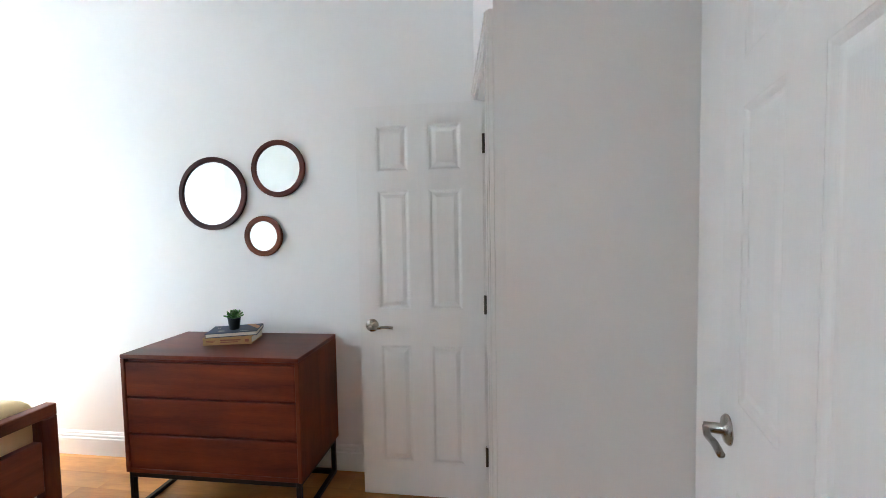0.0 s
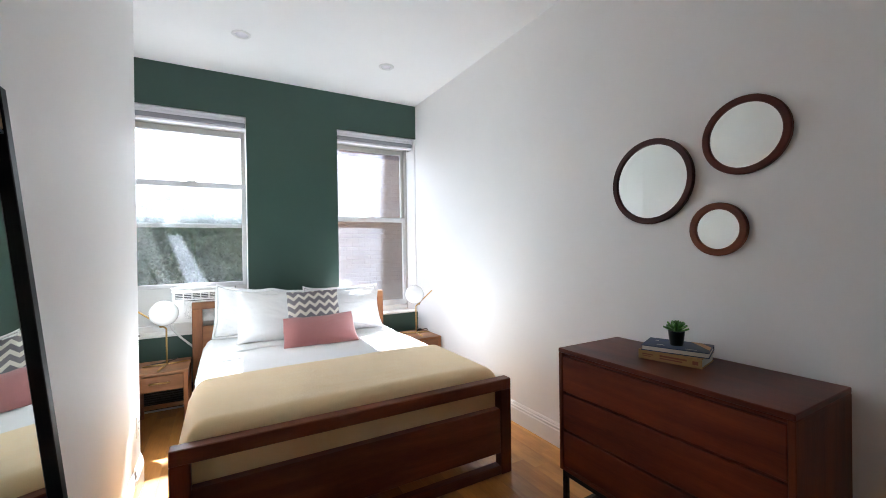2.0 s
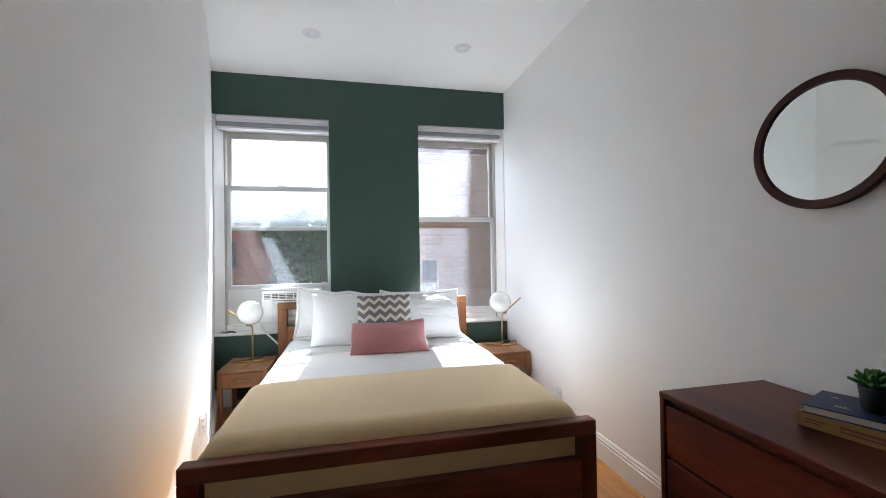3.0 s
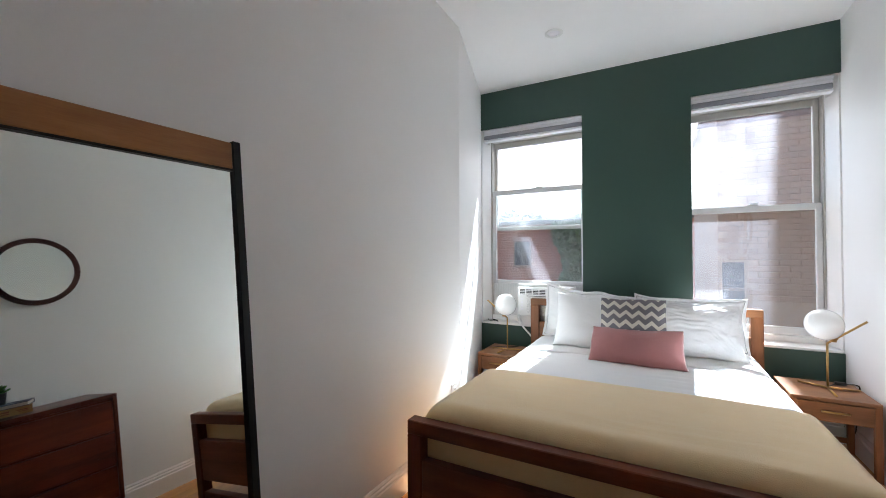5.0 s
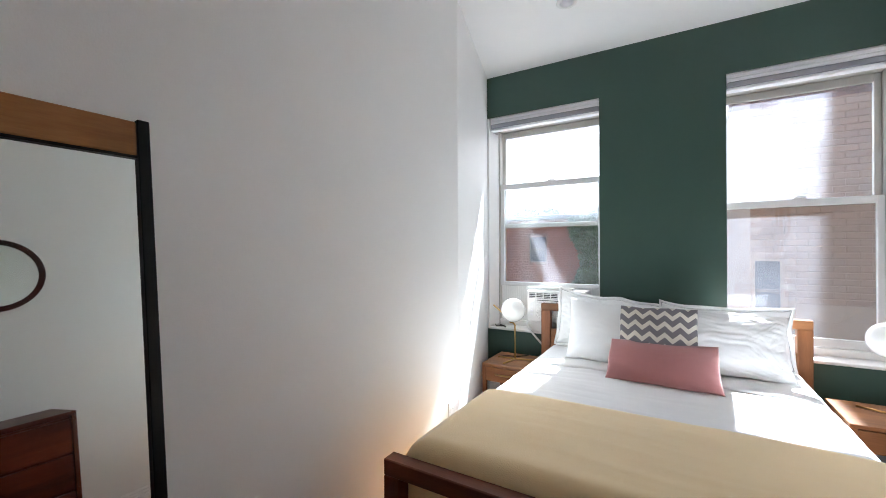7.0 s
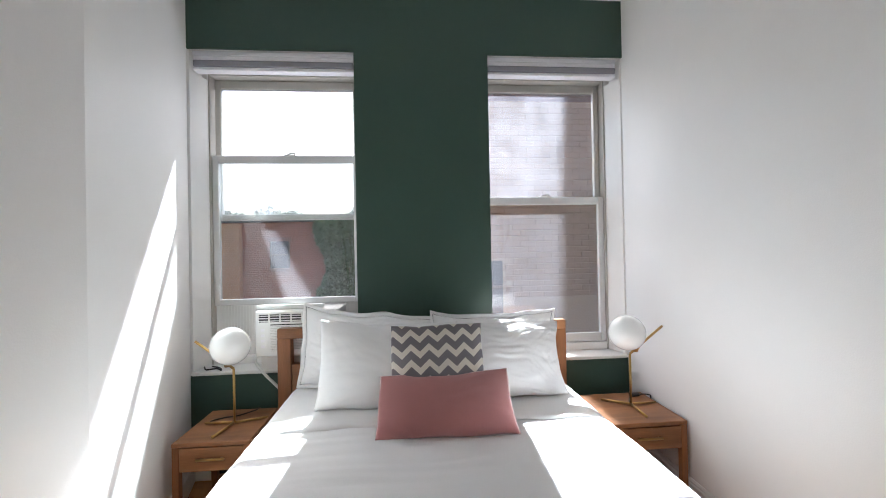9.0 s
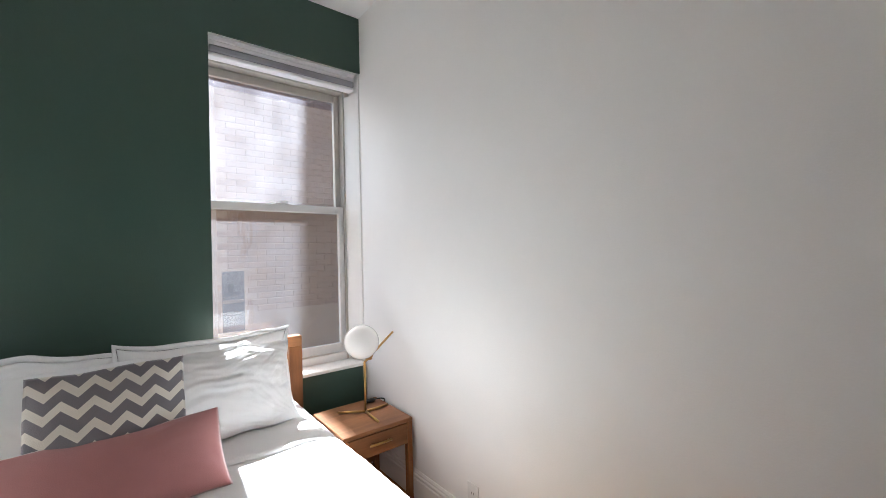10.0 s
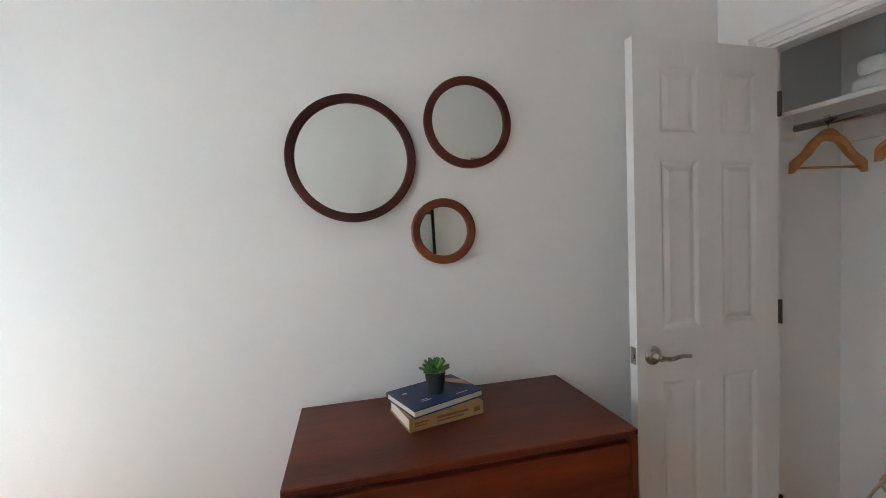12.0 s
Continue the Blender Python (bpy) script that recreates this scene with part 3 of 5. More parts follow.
W1 = window("window_1", WX0, P0 + 0.046, True, "double-hung window raised over an air conditioner")
W2 = window("window_2", P1 - 0.082, -0.011, False, "closed double-hung window with dusty panes")
bm = bmesh.new()
add_box(bm, -0.010, 0.0, 0.0135, 0.30, SILL, HEAD)
setting("trim_right_reveal", bm, M["trim"], "white jamb lining of the window recess", "trim")
bm = bmesh.new()
prism(bm, [(-0.0105, 0.014), (-0.0105, 0.1435), (-0.0435, 0.1435)], SILL + 0.005, HEAD - 0.12)
setting("trim_right_splay", bm, M["trim"], "white splayed lining of the window recess", "trim")
bm = bmesh.new()
prism(bm, [(WX0 + 0.0005, 0.014), (WX0 + 0.0335, 0.1435), (WX0 + 0.0005, 0.1435)], SILL + 0.005, HEAD - 0.12)
setting("trim_left_splay", bm, M["trim"], "white splayed lining of the window recess", "trim")
# filler panels beside the air conditioner
for x0, x1 in ((WX0 + 0.05, -2.2), (-1.735, P0 - 0.004)):
    pl = thing("accordion_panel", (x0 + x1) / 2, 0.185, SILL + 0.05, "pleated white filler panel beside the air conditioner", "window panel", "panels beside the air conditioner")
    slab("backing", M["plastic"], pl, x0, x1, 0.185, 0.196, 0.652, 0.953, 0.0)
    n = max(3, round((x1 - x0) / 0.018))
    for i in range(n):
        slab("pleat", M["plastic"], pl, x0 + (x1 - x0) * i / n, x0 + (x1 - x0) * (i + 0.93) / n, 0.1825, 0.185, 0.652, 0.953, 0.0)


def roller_blind(x0, x1, label):
    b = thing("roller_blind", (x0 + x1) / 2, 0.07, HEAD - 0.06, label, "blind", "blinds of the two windows")
    slab("cassette", M["blind"], b, x0, x1, 0.02, 0.105, HEAD - 0.028, HEAD - 0.004, 0.003)
    slab("upper_fabric", M["blind"], b, x0, x1, 0.022, 0.095, HEAD - 0.054, HEAD - 0.028, 0.006, seg=2)
    slab("grey_fabric_band", M["blind_grey"], b, x0 + 0.002, x1 - 0.002, 0.018, 0.09, HEAD - 0.092, HEAD - 0.054, 0.008, "grey woven band", seg=2)
    slab("bottom_bar", M["blind"], b, x0, x1, 0.024, 0.085, HEAD - 0.112, HEAD - 0.092, 0.006, seg=2)
    c = (x0 + x1) / 2 + 0.1
    slab("pull_tab", M["plastic"], b, c - 0.025, c + 0.025, 0.016, 0.03, HEAD - 0.118, HEAD - 0.108, 0.003)
    return b


roller_blind(WX0 + 0.012, P0 - 0.004, "rolled-up white and grey striped blind")
roller_blind(P1 + 0.004, -0.03, "rolled-up white and grey striped blind")


# ---- bed ----
def build_bed():
    b = thing("bed", -1.235, -1.08, 0, "walnut-stained wooden bed frame with open footboard", "bed")
    X0, X1 = -2.035, -0.435
    fb = slab("footboard", M["walnut"], b, X0 + 0.07, X1 - 0.07, -2.098, -2.052, 0.120, 0.366, 0.003)
    slab("top_rail", M["walnut"], fb, X0, X1, -2.105, -2.045, 0.470, 0.530, 0.004)
    slab("bottom_rail", M["walnut"], fb, X0 + 0.07, X1 - 0.07, -2.10, -2.05, 0.0, 0.05, 0.004)
    for x in (X0, X1 - 0.07):
        slab("post", M["walnut_z"], fb, x, x + 0.07, -2.105, -2.045, 0.0, 0.470, 0.004)
    for x in (X0 + 0.012, X1 - 0.042):
        slab("side_rail", M["walnut_y"], b, x, x + 0.03, -2.045, -0.14, 0.14, 0.33, 0.003)
    hb = slab("headboard", M["acorn"], b, -1.985, -0.518, -0.125, -0.085, 0.22, 0.66, 0.003, "lighter brown slotted headboard")
    slab("top_rail", M["acorn"], hb, -2.057, -0.446, -0.135, -0.075, 0.80, 0.855, 0.004)
    for x in (-2.057, -0.518):
        slab("post", M["acorn_z"], hb, x, x + 0.072, -0.135, -0.075, 0.0, 0.80, 0.004)
    bm = bmesh.new()
    o = base_of(b)
    for i in range(16):
        x = -0.615 + i * 0.006
        d = 0.012 + 0.020 * abs(noise.noise(Vector((i * 0.9, 3, 1))))
        add_box(bm, x - o.x, x + 0.0045 - o.x, -2.050 - o.y, -2.047 - o.y, 0.135 - d, 0.14)
    part("torn_lining", bm, M["linen"], b, "frayed pale lining hanging below the rail")
    for i in range(7):
        y = -1.9 + i * 0.27
        slab("slat", M["acorn"], b, X0 + 0.042, X1 - 0.042, y, y + 0.08, 0.19, 0.21, 0.002)
    slab("slat_ledge", M["walnut_y"], b, X0 + 0.042, X0 + 0.065, -2.04, -0.14, 0.165, 0.19, 0.001)
    slab("slat_ledge", M["walnut_y"], b, X1 - 0.065, X1 - 0.042, -2.04, -0.14, 0.165, 0.19, 0.001)
    return b


build_bed()


def fold(s, half, r):
    """A sheet that lies flat to half, then bends down with radius r: where the point s along it lies, and how deep."""
    a, sg = abs(s), (1 if s >= 0 else -1)
    flat = half - r
    if a <= flat:
        return s, 0.0
    arc = (a - flat) / r
    if arc < math.pi / 2:
        return sg * (flat + r * math.sin(arc)), r * (1 - math.cos(arc))
    down = a - flat - r * math.pi / 2
    return sg * (half + 0.045 * min(1, down / 0.2)), r + down


def drape(name, mat, cx, half_x, y0, y1, top, r, side, foot, head_r, wrinkle, thick, label, category, seed=0, nx=110, ny=130, sag=0.0, ribs=0.003):
    """Cloth over the bed from y0 (foot) to y1 (head), hanging by side at the flanks and by foot over the end."""
    bm = bmesh.new()
    L = half_x - r + r * math.pi / 2 + side
    ylen = (y1 - y0) + foot
    slit = set()
    grid = []
    for j in range(ny + 1):
        v = j / ny * ylen - foot
        row = []
        for i in range(nx + 1):
            s = -L + 2 * L * i / nx
            x, dz = fold(s, half_x, r)
            if v < r:
                yy, dy = fold((y1 - y0) - v, (y1 - y0), r)
                y = y1 - yy
                y = max(y, y0 - 0.004)
            else:
                y, dy = y0 + v, 0.0
            z = top - max(dz, dy) - 0.3 * min(dz, dy) - sag * (abs(x) / half_x) ** 4
            p = Vector((s * 2.3 + seed, v * 2.3, seed))
            n1 = noise.noise(p) * wrinkle + noise.noise(p * 3.1) * wrinkle * 0.45 + noise.noise(Vector((s * 3 + v * 9, v * 2 - s * 5, seed))) * wrinkle * 0.35
            n1 += ribs * noise.noise(Vector((v * 30 + 1.5 * noise.noise(Vector((s * 2, v * 3, 4))), s * 2.2, seed)))
            if dz > r * 0.9:
                x += (1 if x > 0 else -1) * (0.012 + 0.012 * noise.noise(Vector((v * 7, seed + 3, 0))))
            if y1 - (y0 + v) < head_r:
                k = 1 - (y1 - (y0 + v)) / head_r
                z -= 0.012 * k * k
            row.append(bm.verts.new((cx + x, y, z + n1)))
            if dz > r * 0.9 and dy > r * 0.9:
                slit.add(row[-1])
        grid.append(row)
    for a, b in zip(grid, grid[1:]):
        for i in range(nx):
            q = (a[i], a[i + 1], b[i + 1], b[i])
            if not all(v in slit for v in q):
                bm.faces.new(q)
    bmesh.ops.delete(bm, geom=[v for v in bm.verts if not v.link_faces], context="VERTS")
    bmesh.ops.recalc_face_normals(bm, faces=bm.faces)
    bmesh.ops.solidify(bm, geom=bm.faces[:], thickness=thick)
    ob = part(name, bm, mat, smooth=True)
    return tagged(ob, label, category)


bm = bmesh.new()
add_box(bm, -1.955, -0.515, -2.03, -0.15, 0.212, 0.545, 0.05, 4)
tagged(part("mattress", bm, M["linen"], smooth=True), "white mattress made up on the bed frame", "mattress")
drape("bed_sheet", M["sheet"], -1.235, 0.735, -1.75, -0.16, 0.565, 0.07, 0.17, 0.0, 0.1, 0.007, 0.006, "crisp white duvet cover spread over the mattress", "sheet", 5)
drape("blanket", M["blanket"], -1.235, 0.752, -2.040, -1.35, 0.590, 0.065, 0.29, 0.30, 0.05, 0.004, 0.010, "cream yellow woven blanket across the bed foot", "blanket", 11, sag=0.01, ribs=0.001)
# turned-down edge of the top sheet
bm = bmesh.new()
n = 60
rows = []
for j, (dy, dz) in enumerate(((0.0, 0.0), (0.004, 0.010), (0.02, 0.013), (0.16, 0.012), (0.30, 0.008))):
    rows.append([bm.verts.new((-1.93 + 1.40 * i / n, -0.76 + dy + 0.012 * noise.noise(Vector((i * 0.13, j * 0.1, 2))), 0.566 + dz + 0.003 * noise.noise(Vector((i * 0.3, j, 7))) - 0.03 * abs(i / n * 2 - 1) ** 8)) for i in range(n + 1)])
for a, b in zip(rows, rows[1:]):
    for i in range(n):
        bm.faces.new((a[i], a[i + 1], b[i + 1], b[i]))
bmesh.ops.recalc_face_normals(bm, faces=bm.faces)
tagged(part("folded_sheet", bm, M["linen"], smooth=True), "white top sheet folded back below the pillows", "sheet")


def pillow(name, w, h, t, mat, m, label, category, group="", seed=0, flange=0.0, pinch=0.035, crease=0.008, trim=None, n=60, puff=0.55, flare=0.0, ears=()):
    """A stuffed pillow, w wide and h high, standing on its lower edge; pinched corners, creases, a sewn edge."""
    bm = bmesh.new()
    sheets = []
    for side in (1, -1):
        rows = []
        for j in range(n + 1):
            row = []
            for i in range(n + 1):
                u, v = i / n * 2 - 1, j / n * 2 - 1
                edge = max(abs(u), abs(v)) > 0.9999
                if edge and side < 0:
                    row.append(sheets[0][j][i])
                    continue
                px = 1 - pinch * (1 - v * v)
                pz = 1 - pinch * 1.3 * (1 - u * u)
                x, z = u * px * w / 2, v * pz * h / 2
                f = max(0.0, (1 - abs(u) ** 2.6)) ** puff * max(0.0, (1 - abs(v) ** 2.6)) ** puff
                sagging = 1.0 - 0.16 * v
                q = Vector((x * 9 + seed, z * 9, side * 3.0 + seed))
                c = noise.noise(q * 0.7) * crease * 0.5 + noise.noise(q * 2.0) * crease * 0.28
                c += noise.noise(Vector((x * 8 + z * 34 + 2 * noise.noise(q * 0.5), z * 9 - x * 7, seed))) * crease * 0.34
                ray = math.atan2(abs(v) - 1.05, abs(u) - 1.05)
                c += crease * 0.4 * noise.noise(Vector((ray * 14, (abs(u) + abs(v)) * 1.2, seed + side))) * max(abs(u), abs(v)) ** 2
                w1 = noise.noise(Vector((x * 5 + z * 13 + 1.6 * noise.noise(q * 0.6), z * 3.2 - x * 4, seed + 9.0)))
                w2 = noise.noise(Vector((x * 11 - z * 21 + 1.3 * noise.noise(q * 0.8), z * 5 + x * 6, seed + 17.0)))
                near = max(abs(u), abs(v)) ** 3
                c -= crease * (0.26 * (1 - abs(w1)) ** 7 + 0.16 * (1 - abs(w2)) ** 7) * (0.12 + 0.88 * near)
                y = side * (t / 2 * f * sagging + c * min(1, f * 2.5)) if not edge else (0.012 + crease * 0.35) * noise.noise(Vector((x * 10, z * 10, seed)))
                x += noise.noise(Vector((z * 7, seed, 1))) * (0.005 + crease * 0.3)
                z += noise.noise(Vector((x * 7, seed, 4))) * (0.005 + crease * 0.45)
                x *= 1 - flare * v
                for su, sv, ex, ez in ears:
                    k = ((1 + su * u) / 2) ** 5 * ((1 + sv * v) / 2) ** 4
                    x, z = x + ex * k, z + ez * k
                row.append(bm.verts.new((x, y, z + h / 2)))
            rows.append(row)
        sheets.append(rows)
        for a, b in zip(rows, rows[1:]):
            for i in range(n):
                bm.faces.new((a[i], a[i + 1], b[i + 1], b[i]) if side > 0 else (a[i], b[i], b[i + 1], a[i + 1]))
    rim = [r for r in sheets[0]]
    loop = [v.co.copy() for v in rim[0]] + [rw[-1].co.copy() for rw in rim[1:]] + [v.co.copy() for v in rim[-1][-2::-1]] + [rw[0].co.copy() for rw in rim[-2:0:-1]]
    bmesh.ops.recalc_face_normals(bm, faces=bm.faces)
    ob = tagged(part(name, bm, mat, smooth=True), label, category, group)
    ob.matrix_basis = m
    c = Vector((0, 0, h / 2))
    fb = bmesh.new()
    if flange:
        ins = [fb.verts.new(p) for p in loop]
        outs = []
        for k, p in enumerate(loop):
            d = Vector(((p.x - c.x) / (w / 2), 0, (p.z - c.z) / (h / 2)))
            d = Vector((math.copysign(abs(d.x) ** 3, d.x), 0, math.copysign(abs(d.z) ** 3, d.z)))
            outs.append(fb.verts.new(p + d.normalized() * flange + Vector((0, 0.018 * noise.noise(Vector((p.x * 15, p.z * 15, seed))), 0))))
        for k in range(len(loop)):
            j = (k + 1) % len(loop)
            fb.faces.new((ins[k], ins[j], outs[j], outs[k]))
        fb.normal_update()
        bmesh.ops.solidify(fb, geom=fb.faces[:], thickness=0.003)
        bmesh.ops.recalc_face_normals(fb, faces=fb.faces)
        part("flange", fb, mat, ob, smooth=True)
        pb = bmesh.new()
        tube(pb, loop + [loop[0]], 0.0022, 6)
        part("piping", pb, M["piping"], ob, "thin grey piping", smooth=True)
    elif trim is not None:
        tube(fb, loop + [loop[0]], 0.0035, 6)
        part("piping", fb, trim, ob, smooth=True)
    else:
        fb.free()
    return ob


G = "pillows at the headboard"
pillow("bed_pillow", 0.66, 0.365, 0.15, M["linen"], pose(-1.575, -0.270, 0.572, -5, 3, -2), "white pillow sham with flanged edge against the headboard", "pillow", G, 1, flange=0.022, pinch=0.06, crease=0.019, n=84, ears=((-1, 1, 0.006, 0.034), (1, 1, 0, -0.02)))
pillow("bed_pillow", 0.66, 0.345, 0.15, M["linen"], pose(-0.885, -0.272, 0.566, -5, -1, 3), "white pillow sham with flanged edge against the headboard", "pillow", G, 6, flange=0.022, pinch=0.06, crease=0.019, n=84, ears=((-1, 1, 0, 0.024),))
pillow("bed_pillow", 0.63, 0.385, 0.18, M["linen"], pose(-1.445, -0.600, 0.568, -18, 1, -3), "plump white pillow in front of the others", "pillow", G, 12, pinch=0.045, crease=0.009, ears=((-1, 1, -0.006, 0.014),))
pillow("bed_pillow", 0.64, 0.365, 0.19, M["linen"], pose(-0.925, -0.545, 0.568, -17, -1, 4), "creased white pillow in front of the others", "pillow", G, 20, pinch=0.05, crease=0.024, n=96, ears=((1, 1, 0.012, -0.022), (1, -1, 0.015, 0.0)))
pillow("throw_cushion", 0.388, 0.400, 0.11, M["chevron"], pose(-1.222, -0.777, 0.568, -20, 0, 1), "grey and cream chevron throw cushion", "cushion", "", 31, crease=0.004, pinch=0.012, puff=0.8)
pillow("lumbar_cushion", 0.525, 0.240, 0.10, M["pink"], pose(-1.205, -0.878, 0.568, -35, 0, -1), "dusty pink velvet lumbar cushion", "cushion", "", 40, pinch=0.010, crease=0.004, puff=0.7, flare=0.015, ears=((1, -1, 0.015, -0.004), (1, 1, 0.0, 0.008)))


# ---- nightstands and lamps ----
def nightstand(x0, x1, y0, y1, label):
    top = 0.425
    b = thing("nightstand", (x0 + x1) / 2, (y0 + y1) / 2, 0, label, "nightstand", "nightstands beside the bed")
    slab("tabletop", M["acorn"], b, x0, x1, y0, y1, top - 0.02, top, 0.003)
    body = slab("body", M["acorn"], b, x0 + 0.012, x1 - 0.012, y0 + 0.022, y1 - 0.008, 0.288, top - 0.0205, 0.002)
    slab("drawer_front", M["acorn"], b, x0 + 0.032, x1 - 0.032, y0 + 0.003, y0 + 0.0215, 0.295, top - 0.026, 0.002)
    c = (x0 + x1) / 2
    bm = bmesh.new()
    o = base_of(b)
    tube(bm, [(c - 0.06 - o.x, y0 - 0.010 - o.y, 0.352), (c + 0.06 - o.x, y0 - 0.010 - o.y, 0.352)], 0.006, 8)
    for s in (-0.045, 0.045):
        tube(bm, [(c + s - o.x, y0 - 0.010 - o.y, 0.352), (c + s - o.x, y0 + 0.004 - o.y, 0.352)], 0.004, 8)
    part("drawer_pull", bm, M["brass"], b, "brass bar pull", smooth=True)
    for x in (x0 + 0.001, x1 - 0.031):
        for y in (y0 + 0.002, y1 - 0.032):
            slab("leg", M["acorn_z"], b, x, x + 0.03, y, y + 0.03, 0.0, top - 0.0205, 0.002)
    slab("stretcher", M["acorn"], b, x0 + 0.031, x1 - 0.031, y1 - 0.026, y1 - 0.008, 0.06, 0.09, 0.002)
    return b


nightstand(-2.405, -2.065, -0.49, -0.11, "light oak nightstand with one drawer on thin legs")
nightstand(-0.405, -0.018, -0.545, -0.15, "light oak nightstand with one drawer on thin legs")


def globe_lamp(x, y, z, side, feet, label):
    """A brass lamp: three feet, an upright rod, a slanted arm that carries an opal globe."""
    b = thing("table_lamp", x, y, z, label, "lamp", "globe lamps on the nightstands")
    knee = 0.275
    bm = bmesh.new()
    tube(bm, [(0, 0, 0.010), (0, 0, knee)], 0.006, 12)
    part("upright_rod", bm, M["brass"], b, smooth=True)
    bm = bmesh.new()
    tube(bm, [(0, 0, knee), (side * 0.17, -0.02, knee + 0.145)], 0.006, 12)
    part("slanted_arm", bm, M["brass"], b, smooth=True)
    for a in feet:
        bm = bmesh.new()
        tube(bm, [(0, 0, 0.012), (0.15 * math.cos(radians(a)), 0.15 * math.sin(radians(a)), 0.006)], 0.006, 10)
        part("foot", bm, M["brass"], b, smooth=True)
    bm = bmesh.new()
    bmesh.ops.create_uvsphere(bm, u_segments=48, v_segments=28, radius=0.092, matrix=Matrix.Translation((-0.014, 0.0, knee + 0.112)))
    part("globe", bm, M["globe"], b, "white opal glass globe", smooth=True)
    bm = bmesh.new()
    lathe(bm, [(0.0, -0.012), (0.014, -0.012), (0.016, 0.0), (0.022, 0.008), (0.022, 0.014), (0, 0.016)], 20, Matrix.Translation((side * 0.028, -0.004, knee + 0.024)))
    part("holder", bm, M["brass"], b, smooth=True)
    return b


globe_lamp(-2.208, -0.31, 0.425, -1, (-105, 24, 172), "brass table lamp with opal globe, switched off")
globe_lamp(-0.184, -0.34, 0.425, 1, (-92, 8, 140), "brass table lamp with opal globe, switched off")


def cord(name, pts, r, mat, label, category):
    bm = bmesh.new()
    tube(bm, curve_points(pts), r, 8)
    return tagged(part(name, bm, mat, smooth=True), label, category)


c1 = cord("lamp_cord", [(-0.184, -0.325, 0.431), (-0.12, -0.22, 0.429), (-0.06, -0.20, 0.431), (-0.03, -0.25, 0.445), (-0.012, -0.24, 0.42), (-0.009, -0.20, 0.30), (-0.009, -0.16, 0.12)], 0.0035, M["black_gloss"], "black lamp cord with an inline switch", "cord")
bm = bmesh.new()
add_box(bm, -0.118, -0.062, -0.222, -0.198, 0.425, 0.445, 0.006, 2)
tagged(part("inline_switch", bm, M["black_gloss"], c1), "black inline switch")

# ---- air conditioner ----
def air_conditioner():
    x0, x1, y0, z0, z1 = -2.195, -1.74, -0.075, 0.690, 0.947
    b = thing("air_conditioner", (x0 + x1) / 2, 0.1, z0, "white window air conditioner with louvred front", "air conditioner")
    slab("casing", M["plastic"], b, x0, x1, y0 + 0.012, 0.55, z0, z1, 0.008, seg=2)
    slab("front_panel", M["plastic"], b, x0 + 0.004, x1 - 0.004, y0, y0 + 0.0115, z0 + 0.004, z1 - 0.004, 0.005, seg=2)
    # Dark sheet on the panel face, painted shade of the grille openings.
    g = slab("grille_recess", M["slot_shade"], b, x0 + 0.085, x1 - 0.03, y0 - 0.0015, y0 + 0.001, z0 + 0.035, z1 - 0.075, 0.0, "dark sheet painted as shade behind the louvres")
    n = 16
    for i in range(n):
        z = z0 + 0.036 + (z1 - z0 - 0.115) * i / n
        slab("louvre", M["plastic"], b, x0 + 0.083, x1 - 0.028, y0 - 0.006, y0 - 0.001, z, z + 0.0075, 0.001)
    # Dark strip, painted shade of the outlet opening.
    v = slab("air_outlet", M["slot_shade"], b, x0 + 0.02, x1 - 0.02, y0 - 0.0015, y0 + 0.001, z1 - 0.062, z1 - 0.02, 0.0, "dark strip painted as shade of the outlet slot")
    for i in range(3):
        z = z1 - 0.058 + i * 0.014
        slab("outlet_louvre", M["plastic"], b, x0 + 0.02, x1 - 0.02, y0 - 0.007, y0 - 0.001, z, z + 0.005, 0.001)
    for i in range(8):
        x = x0 + 0.02 + i * (x1 - x0 - 0.04) / 7
        slab("outlet_divider", M["plastic"], b, x - 0.004, x + 0.004, y0 - 0.008, y0 - 0.001, z1 - 0.062, z1 - 0.018, 0.001)
    slab("control_panel", M["plastic"], b, x0 + 0.02, x0 + 0.068, y0 - 0.003, y0 - 0.001, z0 + 0.045, z1 - 0.07, 0.001)
    for i in range(4):
        z = z0 + 0.055 + i * 0.030
        slab("button", M["blind"], b, x0 + 0.034, x0 + 0.054, y0 - 0.005, y0 - 0.003, z, z + 0.014, 0.001)
    slab("head_filler", M["plastic"], b, x0 - 0.004, x1 + 0.004, 0.170, 0.190, z1 + 0.0005, 0.954, 0.001)
    slab("mounting_rail", M["plastic"], b, x0 - 0.01, x0 + 0.36, y0 + 0.05, y0 + 0.10, z1 + 0.001, z1 + 0.024, 0.002)
    slab("support_shelf", M["trim"], b, x0 + 0.01, x1 - 0.01, -0.01, 0.15, SILL + 0.004, z0, 0.003)
    return b


air_conditioner()
cord("ac_cord", [(-2.19, -0.02, 0.70), (-2.203, -0.05, 0.668), (-2.16, -0.055, 0.602), (-2.083, -0.055, 0.52), (-2.00, -0.055, 0.43), (-1.95, -0.05, 0.36)], 0.008, M["plastic"], "white air conditioner power cord", "cord")
cord("lamp_cord", [(-2.34, -0.295, 0.431), (-2.335, -0.255, 0.429), (-2.29, -0.225, 0.429), (-2.23, -0.205, 0.429), (-2.17, -0.15, 0.430), (-2.16, -0.105, 0.42), (-2.16, -0.095, 0.30)], 0.0035, M["black_gloss"], "dark lamp cord trailing over the nightstand", "cord")
